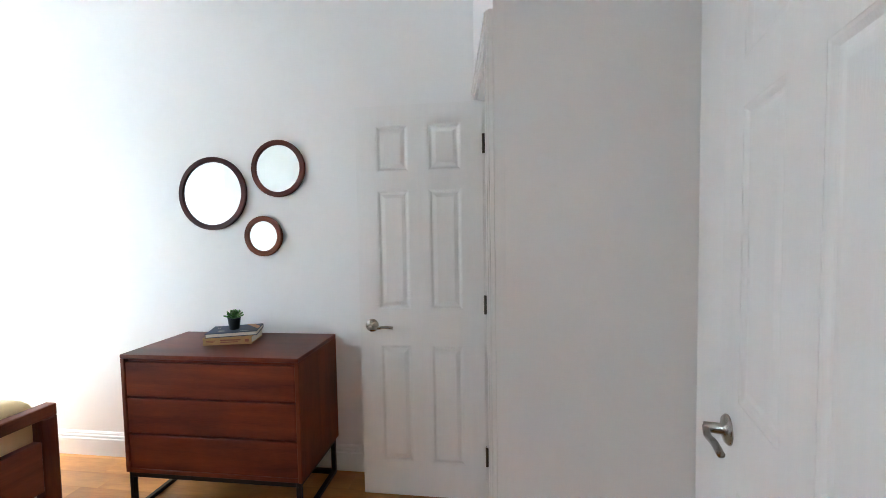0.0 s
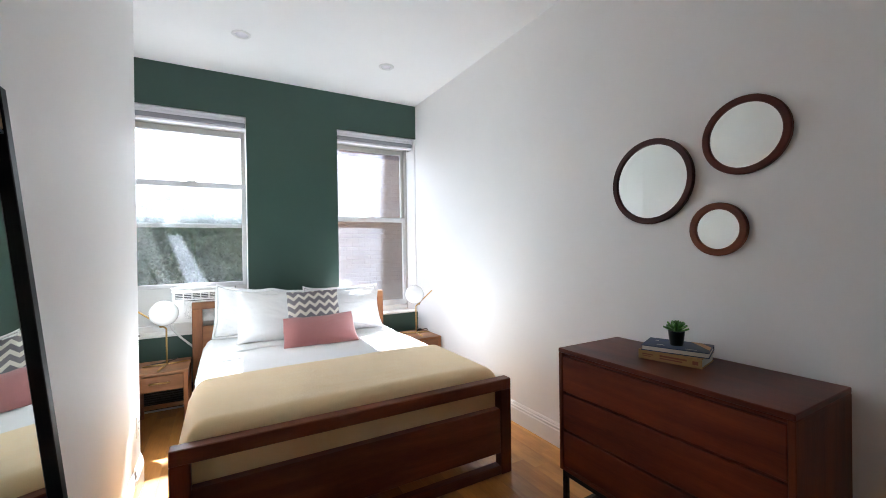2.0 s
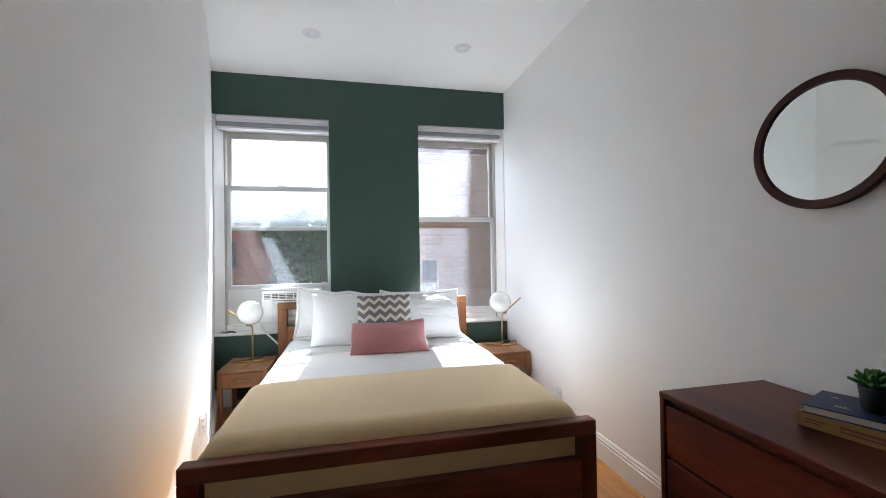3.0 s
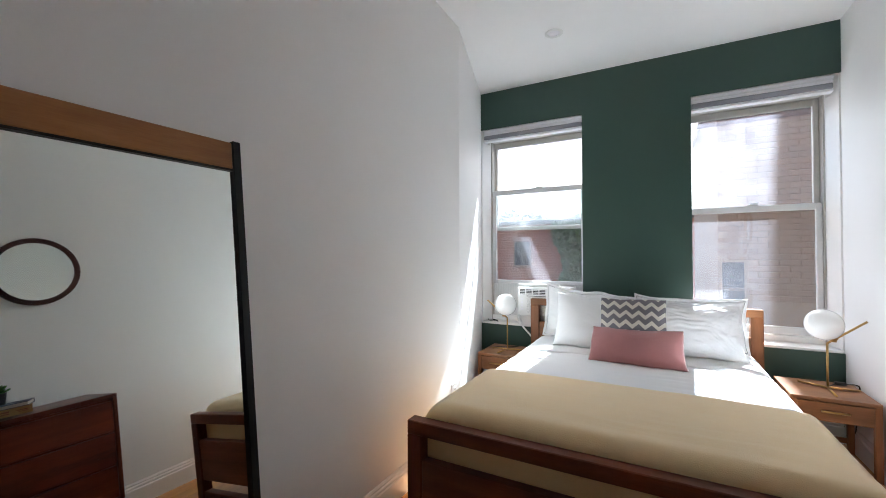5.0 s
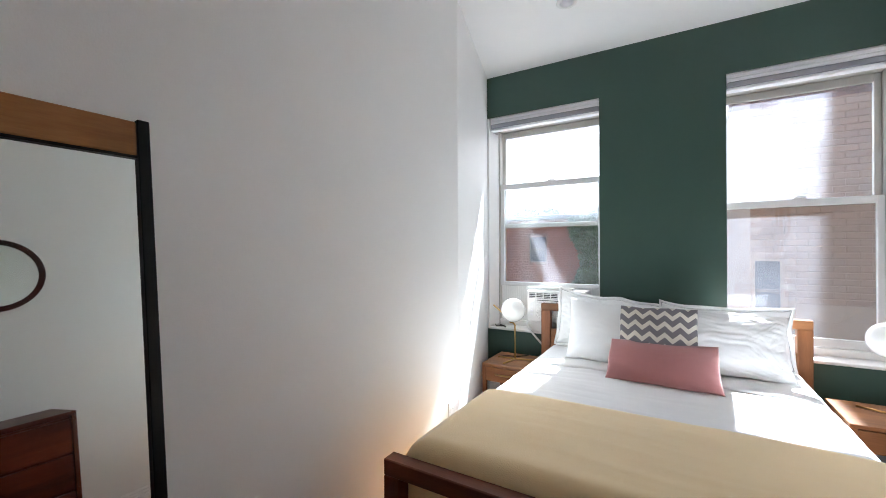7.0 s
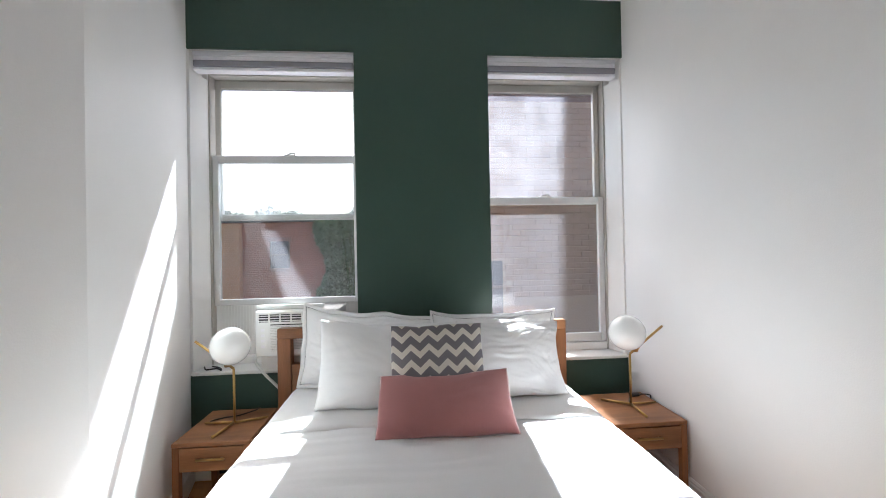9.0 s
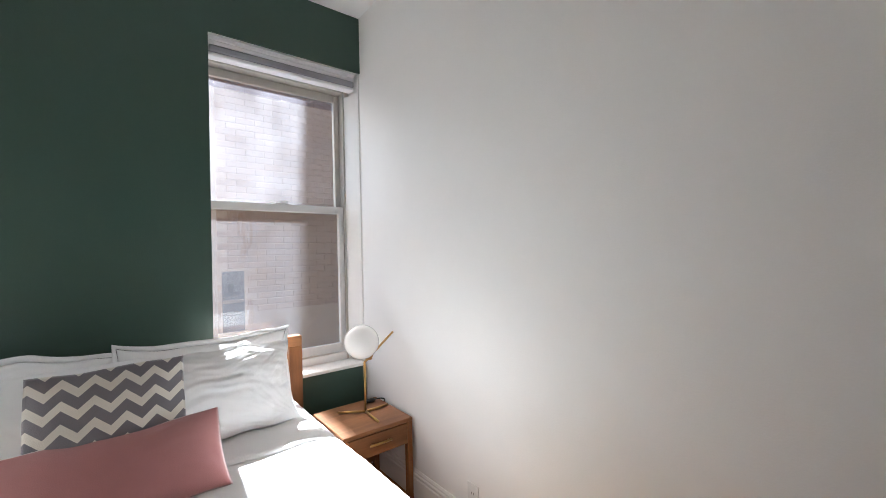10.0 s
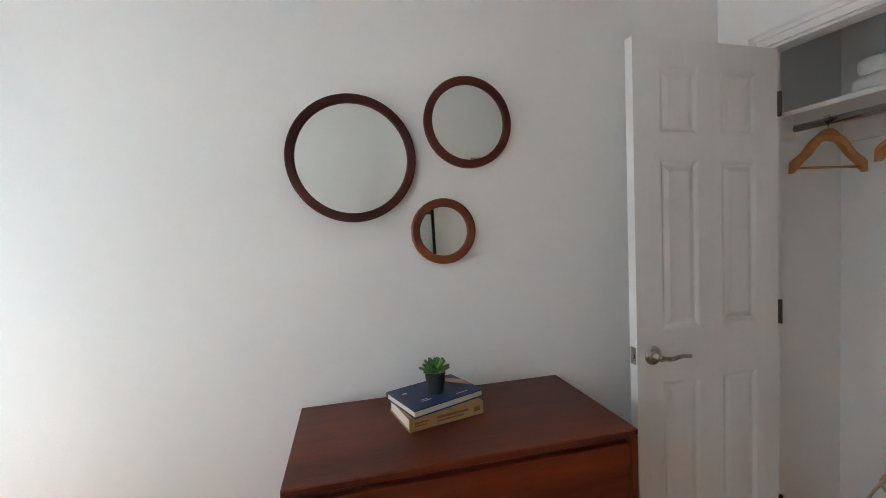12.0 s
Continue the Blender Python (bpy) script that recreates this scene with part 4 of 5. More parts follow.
cord("sill_cable", [(-2.54, 0.08, 0.61), (-2.50, 0.02, 0.61), (-2.45, 0.03, 0.612), (-2.41, 0.0, 0.61), (-2.44, 0.05, 0.61), (-2.50, 0.09, 0.61)], 0.004, M["black_gloss"], "black cable coiled on the window sill", "cord")


# ---- dresser ----
def dresser():
    x0, x1, y0, y1 = -0.452, -0.020, -3.386, -2.486
    b = thing("dresser", (x0 + x1) / 2, (y0 + y1) / 2, 0, "red-brown wooden three-drawer dresser on black metal base", "dresser")
    top = 0.784
    slab("dresser_top", M["walnut_top"], b, x0, x1, y0, y1, top - 0.020, top, 0.003)
    for y in (y0, y1 - 0.02):
        slab("side_panel", M["walnut_z"], b, x0 + 0.002, x1, y, y + 0.02, 0.205, top - 0.0205, 0.002)
    slab("back_panel", M["walnut"], b, x1 - 0.012, x1, y0 + 0.02, y1 - 0.02, 0.205, top - 0.0205, 0.001)
    slab("bottom_panel", M["walnut_y"], b, x0 + 0.004, x1 - 0.012, y0 + 0.02, y1 - 0.02, 0.205, 0.223, 0.002)
    slab("carcass", M["walnut_y"], b, x0 + 0.045, x1 - 0.013, y0 + 0.021, y1 - 0.021, 0.224, top - 0.021, 0.0)
    zs = (0.226, 0.402, 0.404, 0.581, 0.583, 0.757)
    for k in range(3):
        z0, z1 = zs[2 * k], zs[2 * k + 1]
        d = slab("drawer", M["walnut_y"], b, x0 + 0.006, x0 + 0.044, y0 + 0.0225, y1 - 0.0225, z0, z1 - 0.011, 0.002)
        slab("finger_lip", M["walnut_y"], d, x0 + 0.022, x0 + 0.044, y0 + 0.0225, y1 - 0.0225, z1 - 0.0105, z1 - 0.001, 0.002)
    fr = (x0 + 0.008, x1 - 0.012, y0 + 0.012, y1 - 0.012)
    w = 0.022
    base = slab("metal_base", M["black"], b, fr[0], fr[1], fr[2], fr[2] + w, 0.182, 0.2045, 0.001, "black square-tube metal base")
    slab("tube", M["black"], base, fr[0], fr[1], fr[3] - w, fr[3], 0.182, 0.2045, 0.001)
    for x in (fr[0], fr[1] - w):
        slab("tube", M["black"], base, x, x + w, fr[2] + w, fr[3] - w, 0.182, 0.2045, 0.001)
        slab("tube", M["black"], base, x, x + w, fr[2] + w, fr[3] - w, 0.0, w, 0.001)
        for y in (fr[2], fr[3] - w):
            slab("tube_leg", M["black"], base, x, x + w, y, y + w, w, 0.182, 0.001)
    for y in (fr[2], fr[3] - w):
        slab("tube", M["black"], base, fr[0], fr[1], y, y + w, 0.0, w, 0.001)
    return b


dresser()


def book(w, d, h, cover, m, spine_front, label):
    """A hardback lying flat, long side along x."""
    b = thing("book", label=label, category="book", group="books stacked on the dresser")
    slab("page_block", M["paper"], b, 0.004, w - 0.004, 0.004, d - 0.004, 0.003, h - 0.003, 0.0)
    slab("cover_board", cover, b, 0, w, 0, d, 0, 0.003, 0.0008)
    top = slab("cover_board", cover, b, 0, w, 0, d, h - 0.003, h, 0.0008)
    y = 0.0 if spine_front else d - 0.003
    slab("spine", cover, b, 0.0005, w - 0.0005, y, y + 0.003, 0.003, h - 0.003, 0.0)
    if spine_front:
        for x0, x1, z0, z1 in ((0.016, 0.060, 0.020, 0.024), (0.016, 0.052, 0.013, 0.016), (0.085, 0.185, 0.020, 0.027), (0.085, 0.170, 0.011, 0.016), (0.205, 0.225, 0.012, 0.026)):
            slab("spine_print", M["book_text"], b, x0, x1, -0.0006, -0.0001, z0, z1, 0.0)
    else:
        bm = bmesh.new()
        v = [bm.verts.new((x, y2, h + 0.0006)) for x, y2 in ((w * 0.66, d * 0.995), (w * 0.98, d * 0.30), (w * 0.985, d * 0.62), (w * 0.80, d * 0.995))]
        bm.faces.new(v)
        ex = bmesh.ops.extrude_face_region(bm, geom=bm.faces[:])
        bmesh.ops.translate(bm, vec=(0, 0, -0.0004), verts=[g for g in ex["geom"] if isinstance(g, bmesh.types.BMVert)])
        bmesh.ops.recalc_face_normals(bm, faces=bm.faces)
        part("cover_print", bm, M["book_orange"], b, "orange and yellow cover print")
        for x0, x1, y0, y1 in ((0.03, 0.045, 0.118, 0.126), (0.052, 0.082, 0.040, 0.044), (0.052, 0.075, 0.050, 0.053), (0.16, 0.20, 0.022, 0.026)):
            slab("title_print", M["paper"], b, x0, x1, y0, y1, h, h + 0.0004, 0.0)
    b.matrix_basis = m
    return b


book(0.238, 0.165, 0.038, M["book_tan"], pose(-0.289, -2.793, 0.784, 0, 0, -77), True, "thick tan cloth hardback lying on the dresser")
book(0.245, 0.172, 0.022, M["book_blue"], pose(-0.293, -2.808, 0.822, 0, 0, -69), False, "navy blue hardback lying on a tan book")


def plant(x, y, z):
    p = thing("potted_plant", x, y, z, "small green succulent in a black pot", "plant")
    bm = bmesh.new()
    lathe(bm, [(0, 0), (0.023, 0), (0.025, 0.003), (0.031, 0.056), (0.032, 0.060), (0.029, 0.060), (0.027, 0.050), (0, 0.050)], 28)
    part("pot", bm, M["pot"], p, "tapered black pot", smooth=True)
    for ring, (n, tilt, ln, zz) in enumerate(((9, 14, 0.052, 0.056), (8, 34, 0.048, 0.060), (6, 56, 0.040, 0.064), (4, 76, 0.030, 0.066))):
        for k in range(n):
            bm = bmesh.new()
            steps = 7
            rows = []
            for s in range(steps + 1):
                t = s / steps
                wd = 0.0125 * (math.sin(math.pi * min(1, 0.18 + 0.82 * t)) ** 0.8) * (1.0 if t < 0.98 else 0.15)
                up = 0.008 * t * t
                rows.append([bm.verts.new((t * ln, wd * c, up - 0.0035 * abs(c) * -1 + d)) for c, d in ((-1, 0.0015), (0, -0.0022), (1, 0.0015), (0, 0.0022))])
            for a, b in zip(rows, rows[1:]):
                for c in range(4):
                    bm.faces.new((a[c], a[(c + 1) % 4], b[(c + 1) % 4], b[c]))
            bmesh.ops.recalc_face_normals(bm, faces=bm.faces)
            az = 360 / n * k + ring * 21 + random.uniform(-8, 8)
            bmesh.ops.transform(bm, matrix=Matrix.Translation((0, 0, zz)) @ Matrix.Rotation(radians(az), 4, "Z") @ Matrix.Rotation(-radians(tilt + random.uniform(-6, 6)), 4, "Y"), verts=bm.verts)
            part("leaf", bm, M["leaf"], p, smooth=True)
    return p


plant(-0.178, -2.893, 0.844)


# ---- mirrors ----
def round_mirror(y, z, r, ri, mat, label, tip=0.0):
    b = thing("round_mirror", -r * math.sin(radians(tip)) - 0.0005, y, z, label, "mirror", "round mirrors on the wall")
    b.rotation_euler = (0, radians(tip), 0)
    turn = Matrix.Rotation(-math.pi / 2, 4, "Y")
    bm = bmesh.new()
    lathe(bm, [(ri, 0.001), (r - 0.003, 0.001), (r, 0.004), (r, 0.019), (r - 0.004, 0.023), (ri + 0.004, 0.0225), (ri, 0.019), (ri, 0.001)], 96, turn)
    part("ring_frame", bm, mat, b, smooth=False)
    bm = bmesh.new()
    lathe(bm, [(0, 0.004), (ri - 0.0003, 0.004), (ri - 0.0003, 0.014), (0, 0.014)], 96, turn)
    part("mirror_glass", bm, M["mirror"], b, "silvered mirror glass")
    return b


round_mirror(-2.680, 1.578, 0.207, 0.178, M["ring_dark"], "large round wall mirror in dark wood ring", 1.2)
round_mirror(-3.078, 1.706, 0.157, 0.129, M["ring_mid"], "medium round wall mirror in red-brown wood ring")
round_mirror(-2.977, 1.332, 0.113, 0.084, M["ring_light"], "small round wall mirror in mid-brown wood ring")


def leaning_mirror():
    """Built upright with its front towards +x, then leaned against the wall."""
    H, W = 1.602, 0.675
    b = thing("leaning_mirror", label="tall floor mirror with black sides and wooden rails, leaning", category="mirror")
    for y in (-W / 2, W / 2 - 0.026):
        slab("side_rail", M["black"], b, -0.012, 0.012, y, y + 0.026, 0, H, 0.002, "black metal side rail")
    slab("top_rail", M["rail_wood"], b, -0.010, 0.009, -W / 2 + 0.0265, W / 2 - 0.0265, H - 0.088, H - 0.006, 0.003, "honey wood rail with a knot")
    slab("bottom_rail", M["rail_wood"], b, -0.010, 0.009, -W / 2 + 0.0265, W / 2 - 0.0265, 0.03, 0.14, 0.003, "honey wood rail")
    slab("mirror_glass", M["mirror"], b, -0.008, 0.0, -W / 2 + 0.0265, W / 2 - 0.0265, 0.1405, H - 0.0885, 0.0, "large mirror glass")
    slab("black_lip", M["black"], b, 0.0005, 0.008, -W / 2 + 0.0268, W / 2 - 0.0268, H - 0.095, H - 0.0885, 0.0)
    b.matrix_basis = pose(-2.087, -3.098, 0.003, 0, -5.6, -1.0)
    return b


leaning_mirror()


# ---- doors ----
def panel_door(name, w, h, label, lever_side):
    """A six-panel door: hinge at x = 0, latch at x = w, thickness about y = 0."""
    d = thing(name, label=label, category="door", kind="structure")
    k = h / 1.955
    th = 0.0175
    st = 0.165 * w
    mull = 0.155 * w
    pw = (w - 2 * st - mull) / 2
    rows = [(0.175 * k, 0.775 * k), (0.955 * k, 1.545 * k), (1.635 * k, 1.86 * k)]
    cols = [(st, st + pw), (st + pw + mull, w - st)]
    bm = bmesh.new()
    add_box(bm, 0, st, -th, th, 0, h)
    add_box(bm, w - st, w, -th, th, 0, h)
    zs = [0] + [z for r in rows for z in r] + [h]
    for i in range(0, len(zs), 2):
        add_box(bm, st, w - st, -th, th, zs[i], zs[i + 1])
    for z0, z1 in rows:
        add_box(bm, st + pw, st + pw + mull, -th, th, z0, z1)
    bmesh.ops.remove_doubles(bm, verts=bm.verts, dist=1e-5)
    part("door_leaf", bm, M["door"], d)
    for z0, z1 in rows:
        for x0, x1 in cols:
            bm = bmesh.new()
            for s in (1, -1):
                rings = []
                for ins, dep in ((0.0, th - 0.0006), (0.006, th - 0.0016), (0.015, 0.0115), (0.021, 0.0110), (0.038, 0.0146), (0.041, 0.0148)):
                    rings.append([bm.verts.new((x, s * dep, z)) for x, z in ((x0 + ins, z0 + ins), (x1 - ins, z0 + ins), (x1 - ins, z1 - ins), (x0 + ins, z1 - ins))])
                for a, b in zip(rings, rings[1:]):
                    for i in range(4):
                        j = (i + 1) % 4
                        bm.faces.new((a[i], a[j], b[j], b[i]))
                bm.faces.new(rings[-1])
            bmesh.ops.recalc_face_normals(bm, faces=bm.faces)
            part("panel", bm, M["door"], d)
    kx, kz = w - 0.062, 0.873 * k
    hd = None
    for s in (1, -1):
        bm = bmesh.new()
        lathe(bm, [(0, 0.0), (0.033, 0.0), (0.033, 0.004), (0.028, 0.009), (0.012, 0.012), (0.011, 0.046), (0.0, 0.048)], 28, Matrix.Translation((kx, s * th, kz)) @ Matrix.Rotation(-s * math.pi / 2, 4, "X"))
        hd = part("rosette", bm, M["nickel"], d, "satin nickel lever handle", smooth=True)
        bm = bmesh.new()
        tube(bm, curve_points([(kx, s * (th + 0.043), kz), (kx - 0.035, s * (th + 0.047), kz - 0.004), (kx - 0.075, s * (th + 0.045), kz + 0.001), (kx - 0.115, s * (th + 0.043), kz - 0.002)]), 0.0075, 10)
        part("lever", bm, M["nickel"], hd, smooth=True)
    slab("latch_plate", M["nickel"], d, w - 0.001, w + 0.0015, -0.012, 0.012, kz - 0.03, kz + 0.03, 0.0)
    bm = bmesh.new()
    add_box(bm, w, w + 0.004, -0.006, 0.007, kz - 0.009, kz + 0.009, 0.002)
    part("latch_bolt", bm, M["nickel"], d)
    for z in (0.22, 0.98 * k, h - 0.20):
        bm = bmesh.new()
        tube(bm, [(-0.004, lever_side * (th + 0.003), z - 0.045), (-0.004, lever_side * (th + 0.003), z + 0.045)], 0.007, 10)
        add_box(bm, -0.0015, 0.0, -th, th, z - 0.045, z + 0.045)
        part("hinge", bm, M["hinge"], d, "dull dark metal butt hinge")
    return d


closet_door = panel_door("door_1", 0.622, 1.943, "white six-panel closet door standing open", 1)
closet_door.matrix_basis = pose(-0.182, -4.215, 0.012, 0, 0, 90)
entry_door = panel_door("door_2", 0.73, 1.99, "white six-panel entry door standing open", 1)
entry_door.matrix_basis = pose(-1.835, -4.632, 0.012, 0, 0, -13.5)


bd = thing("door_3", LX, -4.11, 0, "brown wooden slab door in the white wall", "door", kind="structure")
slab("door_leaf", M["door_wood"], bd, LX + 0.001, LX + 0.018, -4.44, -3.80, 0.008, 2.02, 0.002)
for y in (-4.48, -3.80):
    slab("frame_leg", M["trim"], bd, LX + 0.001, LX + 0.022, y, y + 0.04, 0, 2.06, 0.002)
slab("frame_head", M["trim"], bd, LX + 0.001, LX + 0.022, -4.44, -3.80, 2.022, 2.06, 0.002)
slab("coat_hook", M["black"], bd, LX + 0.018, LX + 0.05, -3.93, -3.91, 1.72, 1.80, 0.004, "black coat hook")


def casing(name, x0, x1, top, y, label, side=1, w=0.058):
    """Door casing: two legs and a head with a stepped moulding."""
    bm = bmesh.new()
    for t0, t, a, o in ((0.0, 0.014, w, 0.0), (0.0138, 0.021, w * 0.55, 0.003), (0.0208, 0.026, w * 0.25, 0.006)):
        ya, yb = y + t0, y + t
        add_box(bm, x0 - w + o, x0 - w + a, ya, yb, 0, top + w - o, 0.0015)
        add_box(bm, x1 + w - a, x1 + w - o, ya, yb, 0, top + w - o, 0.0015)
        add_box(bm, x0 - w + a, x1 + w - a, ya, yb, top + w - a, top + w - o, 0.0015)
    ob = setting(name, bm, M["trim"], label, "trim")
    ob.matrix_basis = SKEW
    return ob


casing("trim_closet_casing", OX0 + 0.004, OX1 - 0.004, OZ - 0.004, BACK, "white moulded casing round the closet opening")
bm = bmesh.new()
add_box(bm, OX0, OX0 + 0.014, BACK - 0.07, BACK, 0, OZ)
add_box(bm, OX1 - 0.010, OX1, BACK - 0.07, BACK, 0, OZ)
add_box(bm, OX0 + 0.014, OX1 - 0.010, BACK - 0.07, BACK, OZ - 0.014, OZ)
setting("trim_closet_jamb", bm, M["trim"], "white painted closet door jamb", "trim").matrix_basis = SKEW

# ---- closet ----
sh = thing("closet_shelf", -0.38, -4.62, 1.746, "white closet shelf on a wall cleat", "shelf")
slab("shelf_board", M["trim"], sh, CX + 0.1, 0, SOUTH, -4.45, 1.758, 1.778, 0.002)
slab("wall_cleat", M["trim"], sh, CX + 0.1, 0, SOUTH, SOUTH + 0.018, 1.666, 1.7575, 0.002)
slab("end_cleat", M["trim"], sh, -0.018, 0, SOUTH + 0.018, -4.46, 1.666, 1.7575, 0.002)
bm = bmesh.new()
tube(bm, [(CX + 0.1, -4.56, 1.721), (-0.018, -4.56, 1.721)], 0.015, 16)
tagged(part("closet_rod", bm, M["chrome"], smooth=True), "metal hanging rod under the closet shelf", "rod")


def coat_hanger(x, turn, label):
    h = thing("coat_hanger", label=label, category="hanger", group="hangers on the closet rod")
    for s in (1, -1):
        bm = bmesh.new()
        pts = curve_points([(0.0, 0, 0.0), (s * 0.045, 0, -0.022), (s * 0.105, 0, -0.085), (s * 0.160, 0, -0.135)], 5)
        rings = []
        for i, p in enumerate(pts):
            hh = 0.020 + 0.003 * math.sin(i)
            rings.append([bm.verts.new((p.x, dy, p.z + dz)) for dy, dz in ((-0.012, -hh), (0.012, -hh), (0.010, hh), (-0.010, hh))])
        for a, b in zip(rings, rings[1:]):
            for c in range(4):
                bm.faces.new((a[c], a[(c + 1) % 4], b[(c + 1) % 4], b[c]))
        bm.faces.new(rings[0])
        bm.faces.new(rings[-1][::-1])
        bmesh.ops.recalc_face_normals(bm, faces=bm.faces)
        part("shoulder", bm, M["hanger"], h, "honey-coloured wooden shoulder")
    bm = bmesh.new()
    tube(bm, [(-0.150, 0, -0.135), (0.150, 0, -0.135)], 0.005, 8)
    part("trouser_bar", bm, M["hanger"], h, smooth=True)
    bm = bmesh.new()
    tube(bm, [(0, 0, 0.01), (0, 0, 0.035)] + [(0.018 * math.sin(radians(a)), 0, 0.054 - 0.018 * math.cos(radians(a))) for a in range(0, 230, 20)], 0.002, 6)
    part("hook", bm, M["chrome"], h, smooth=True)
    h.matrix_basis = pose(x, -4.56, 1.670, 0, 0, turn)
    return h


coat_hanger(-0.14, 80, "wooden coat hanger hanging on the rod")
coat_hanger(-0.40, 84, "wooden coat hanger hanging on the rod")


cord("extension_cable", [(-0.10, -4.83, 0.02), (-0.16, -4.80, 0.16), (-0.24, -4.78, 0.27), (-0.33, -4.78, 0.26), (-0.36, -4.80, 0.17), (-0.28, -4.81, 0.12), (-0.18, -4.80, 0.20), (-0.27, -4.77, 0.30), (-0.40, -4.78, 0.24), (-0.44, -4.80, 0.01)], 0.006, M["stone"], "beige cord looped on the closet floor", "cord")


def towel(x, y, z, w, d, h, label, seed):
    bm = bmesh.new()
    add_box(bm, -w / 2, w / 2, -d / 2, d / 2, 0, h, h * 0.45, 4)
    bmesh.ops.subdivide_edges(bm, edges=[e for e in bm.edges if e.calc_length() > 0.05], cuts=5, use_grid_fill=True)
    for v in bm.verts:
        v.co += Vector((0.3, 1, 0.6)) * noise.noise(v.co * 11 + Vector((seed, 0, 0))) * 0.008 * (1 if v.co.z > 0.01 else 0)
    ob = tagged(part("folded_towel", bm, M["towel"], smooth=True), label, "towel", "towels on the closet shelf")
    ob.location = (x, y, z)
    return ob


towel(-0.42, -4.64, 1.778, 0.36, 0.30, 0.065, "white folded towel on the closet shelf", 1)
towel(-0.43, -4.64, 1.842, 0.35, 0.29, 0.065, "white folded towel stacked on another", 5)


# ---- fixtures ----
def downlight(x, y):
    d = thing("recessed_downlight", x, y, CEIL, "white recessed ceiling downlight, switched off", "ceiling light", "recessed ceiling lights")
    bm = bmesh.new()
    lathe(bm, [(0.040, 0.0), (0.040, -0.003), (0.046, -0.007), (0.058, -0.006), (0.063, -0.002), (0.063, 0.0)], 40)
    part("trim_ring", bm, M["plastic"], d, smooth=True)
    bm = bmesh.new()
    lathe(bm, [(0, -0.001), (0.0395, -0.001), (0.0395, -0.0035), (0, -0.004)], 40)
    part("lens", bm, M["blind"], d, "frosted lens", smooth=True)


downlight(-1.702, -0.746)
downlight(-0.617, -0.746)


def wall_plate(name, pos, turn, rocker, label, category):
    """An electrical plate whose face looks along its own -y."""
    p = thing(name, label=label, category=category)
    slab("cover_plate", M["plastic"], p, -0.035, 0.035, -0.006, 0.0, -0.058, 0.058, 0.002, seg=2)
    if rocker:
        slab("rocker", M["plastic"], p, -0.016, 0.016, -0.010, -0.006, -0.033, 0.033, 0.002)
    else:
        s = slab("socket_face", M["plastic"], p, -0.017, 0.017, -0.008, -0.006, -0.035, 0.035, 0.001)
        for z in (-0.019, 0.019):
            for x in (-0.007, 0.005):
                # Dark slivers on the face paint the shade inside the socket holes.
                slab("slot", M["slot_shade"], s, x, x + 0.0025, -0.0086, -0.008, z - 0.005, z + 0.005, 0.0)
    p.matrix_basis = pose(*pos, 0, 0, turn)
    return p


wall_plate("wall_outlet", (0, -0.99, 0.205), -90, False, "white duplex outlet on the wall", "outlet")
wall_plate("wall_outlet", (LX, -1.225, 0.345), 90, False, "white duplex outlet on the wall", "outlet")
wall_plate("light_switch", (LX, -3.412, 1.17), 90, True, "white rocker light switch beside the mirror", "switch")
gr = thing("floor_vent", -2.23, -0.03, 0.05, "black slotted vent low on the green wall", "vent")
slab("vent_frame", M["black"], gr, -2.42, -2.06, -0.034, -0.0165, 0.02, 0.20, 0.002)
for i in range(9):
    slab("vent_slat", M["black_gloss"], gr, -2.405, -2.075, -0.040, -0.034, 0.032 + i * 0.018, 0.040 + i * 0.018, 0.001)

# ---- outside ----
bm = bmesh.new()
add_box(bm, -400, 400, 0.6, 800, -5.3, -5.0)
setting("ground", bm, M["asphalt"], "grey back yard ground below the windows", "ground")


def far_window(house, x, z, w, h, y):
    f = slab("window", M["sandstone"], house, x - w / 2 - 0.08, x + w / 2 + 0.08, y - 0.06, y, z - 0.12, z, 0.01, "brown stone sill")
    slab("pane", M["dark_pane"], f, x - w / 2, x + w / 2, y - 0.02, y - 0.004, z, z + h, 0.0)
    for xx in (x - w / 2 - 0.05, x + w / 2):
        slab("frame", M["bark"], f, xx, xx + 0.05, y - 0.045, y, z, z + h, 0.005)
    slab("frame", M["bark"], f, x - w / 2, x + w / 2, y - 0.045, y - 0.021, z + h / 2 - 0.025, z + h / 2 + 0.025, 0.005)
    slab("lintel", M["sandstone"], f, x - w / 2 - 0.12, x + w / 2 + 0.12, y - 0.05, y, z + h, z + h + 0.18, 0.01)


def row_house():
    b = thing("brick_house", -7.0, 17, -5, "low red brick house across the yard", "house")
    slab("wall", M["red_brick"], b, -16.0, 1.5, 14.0, 22, -5, 2.55, 0.0)
    slab("roof", M["roof"], b, -16.1, 1.6, 13.9, 22.1, 2.555, 2.75, 0.02)
    slab("tan_pier", M["tan_brick"], b, -8.70, -7.95, 13.7, 13.996, -5, 2.5, 0.01, "tan brick pier")
    for x in (-11.6, -6.5):
        for z in (-2.5, 0.72):
            far_window(b, x, z, 0.66, 1.08, 13.996)
    slab("balcony_box", M["stone"], b, -9.45, -8.76, 13.5, 13.996, -0.25, 0.65, 0.02, "cream balcony front")
    slab("balcony_post", M["stone"], b, -9.40, -9.10, 13.7, 13.996, -5, -0.255, 0.02)
    return b


row_house()


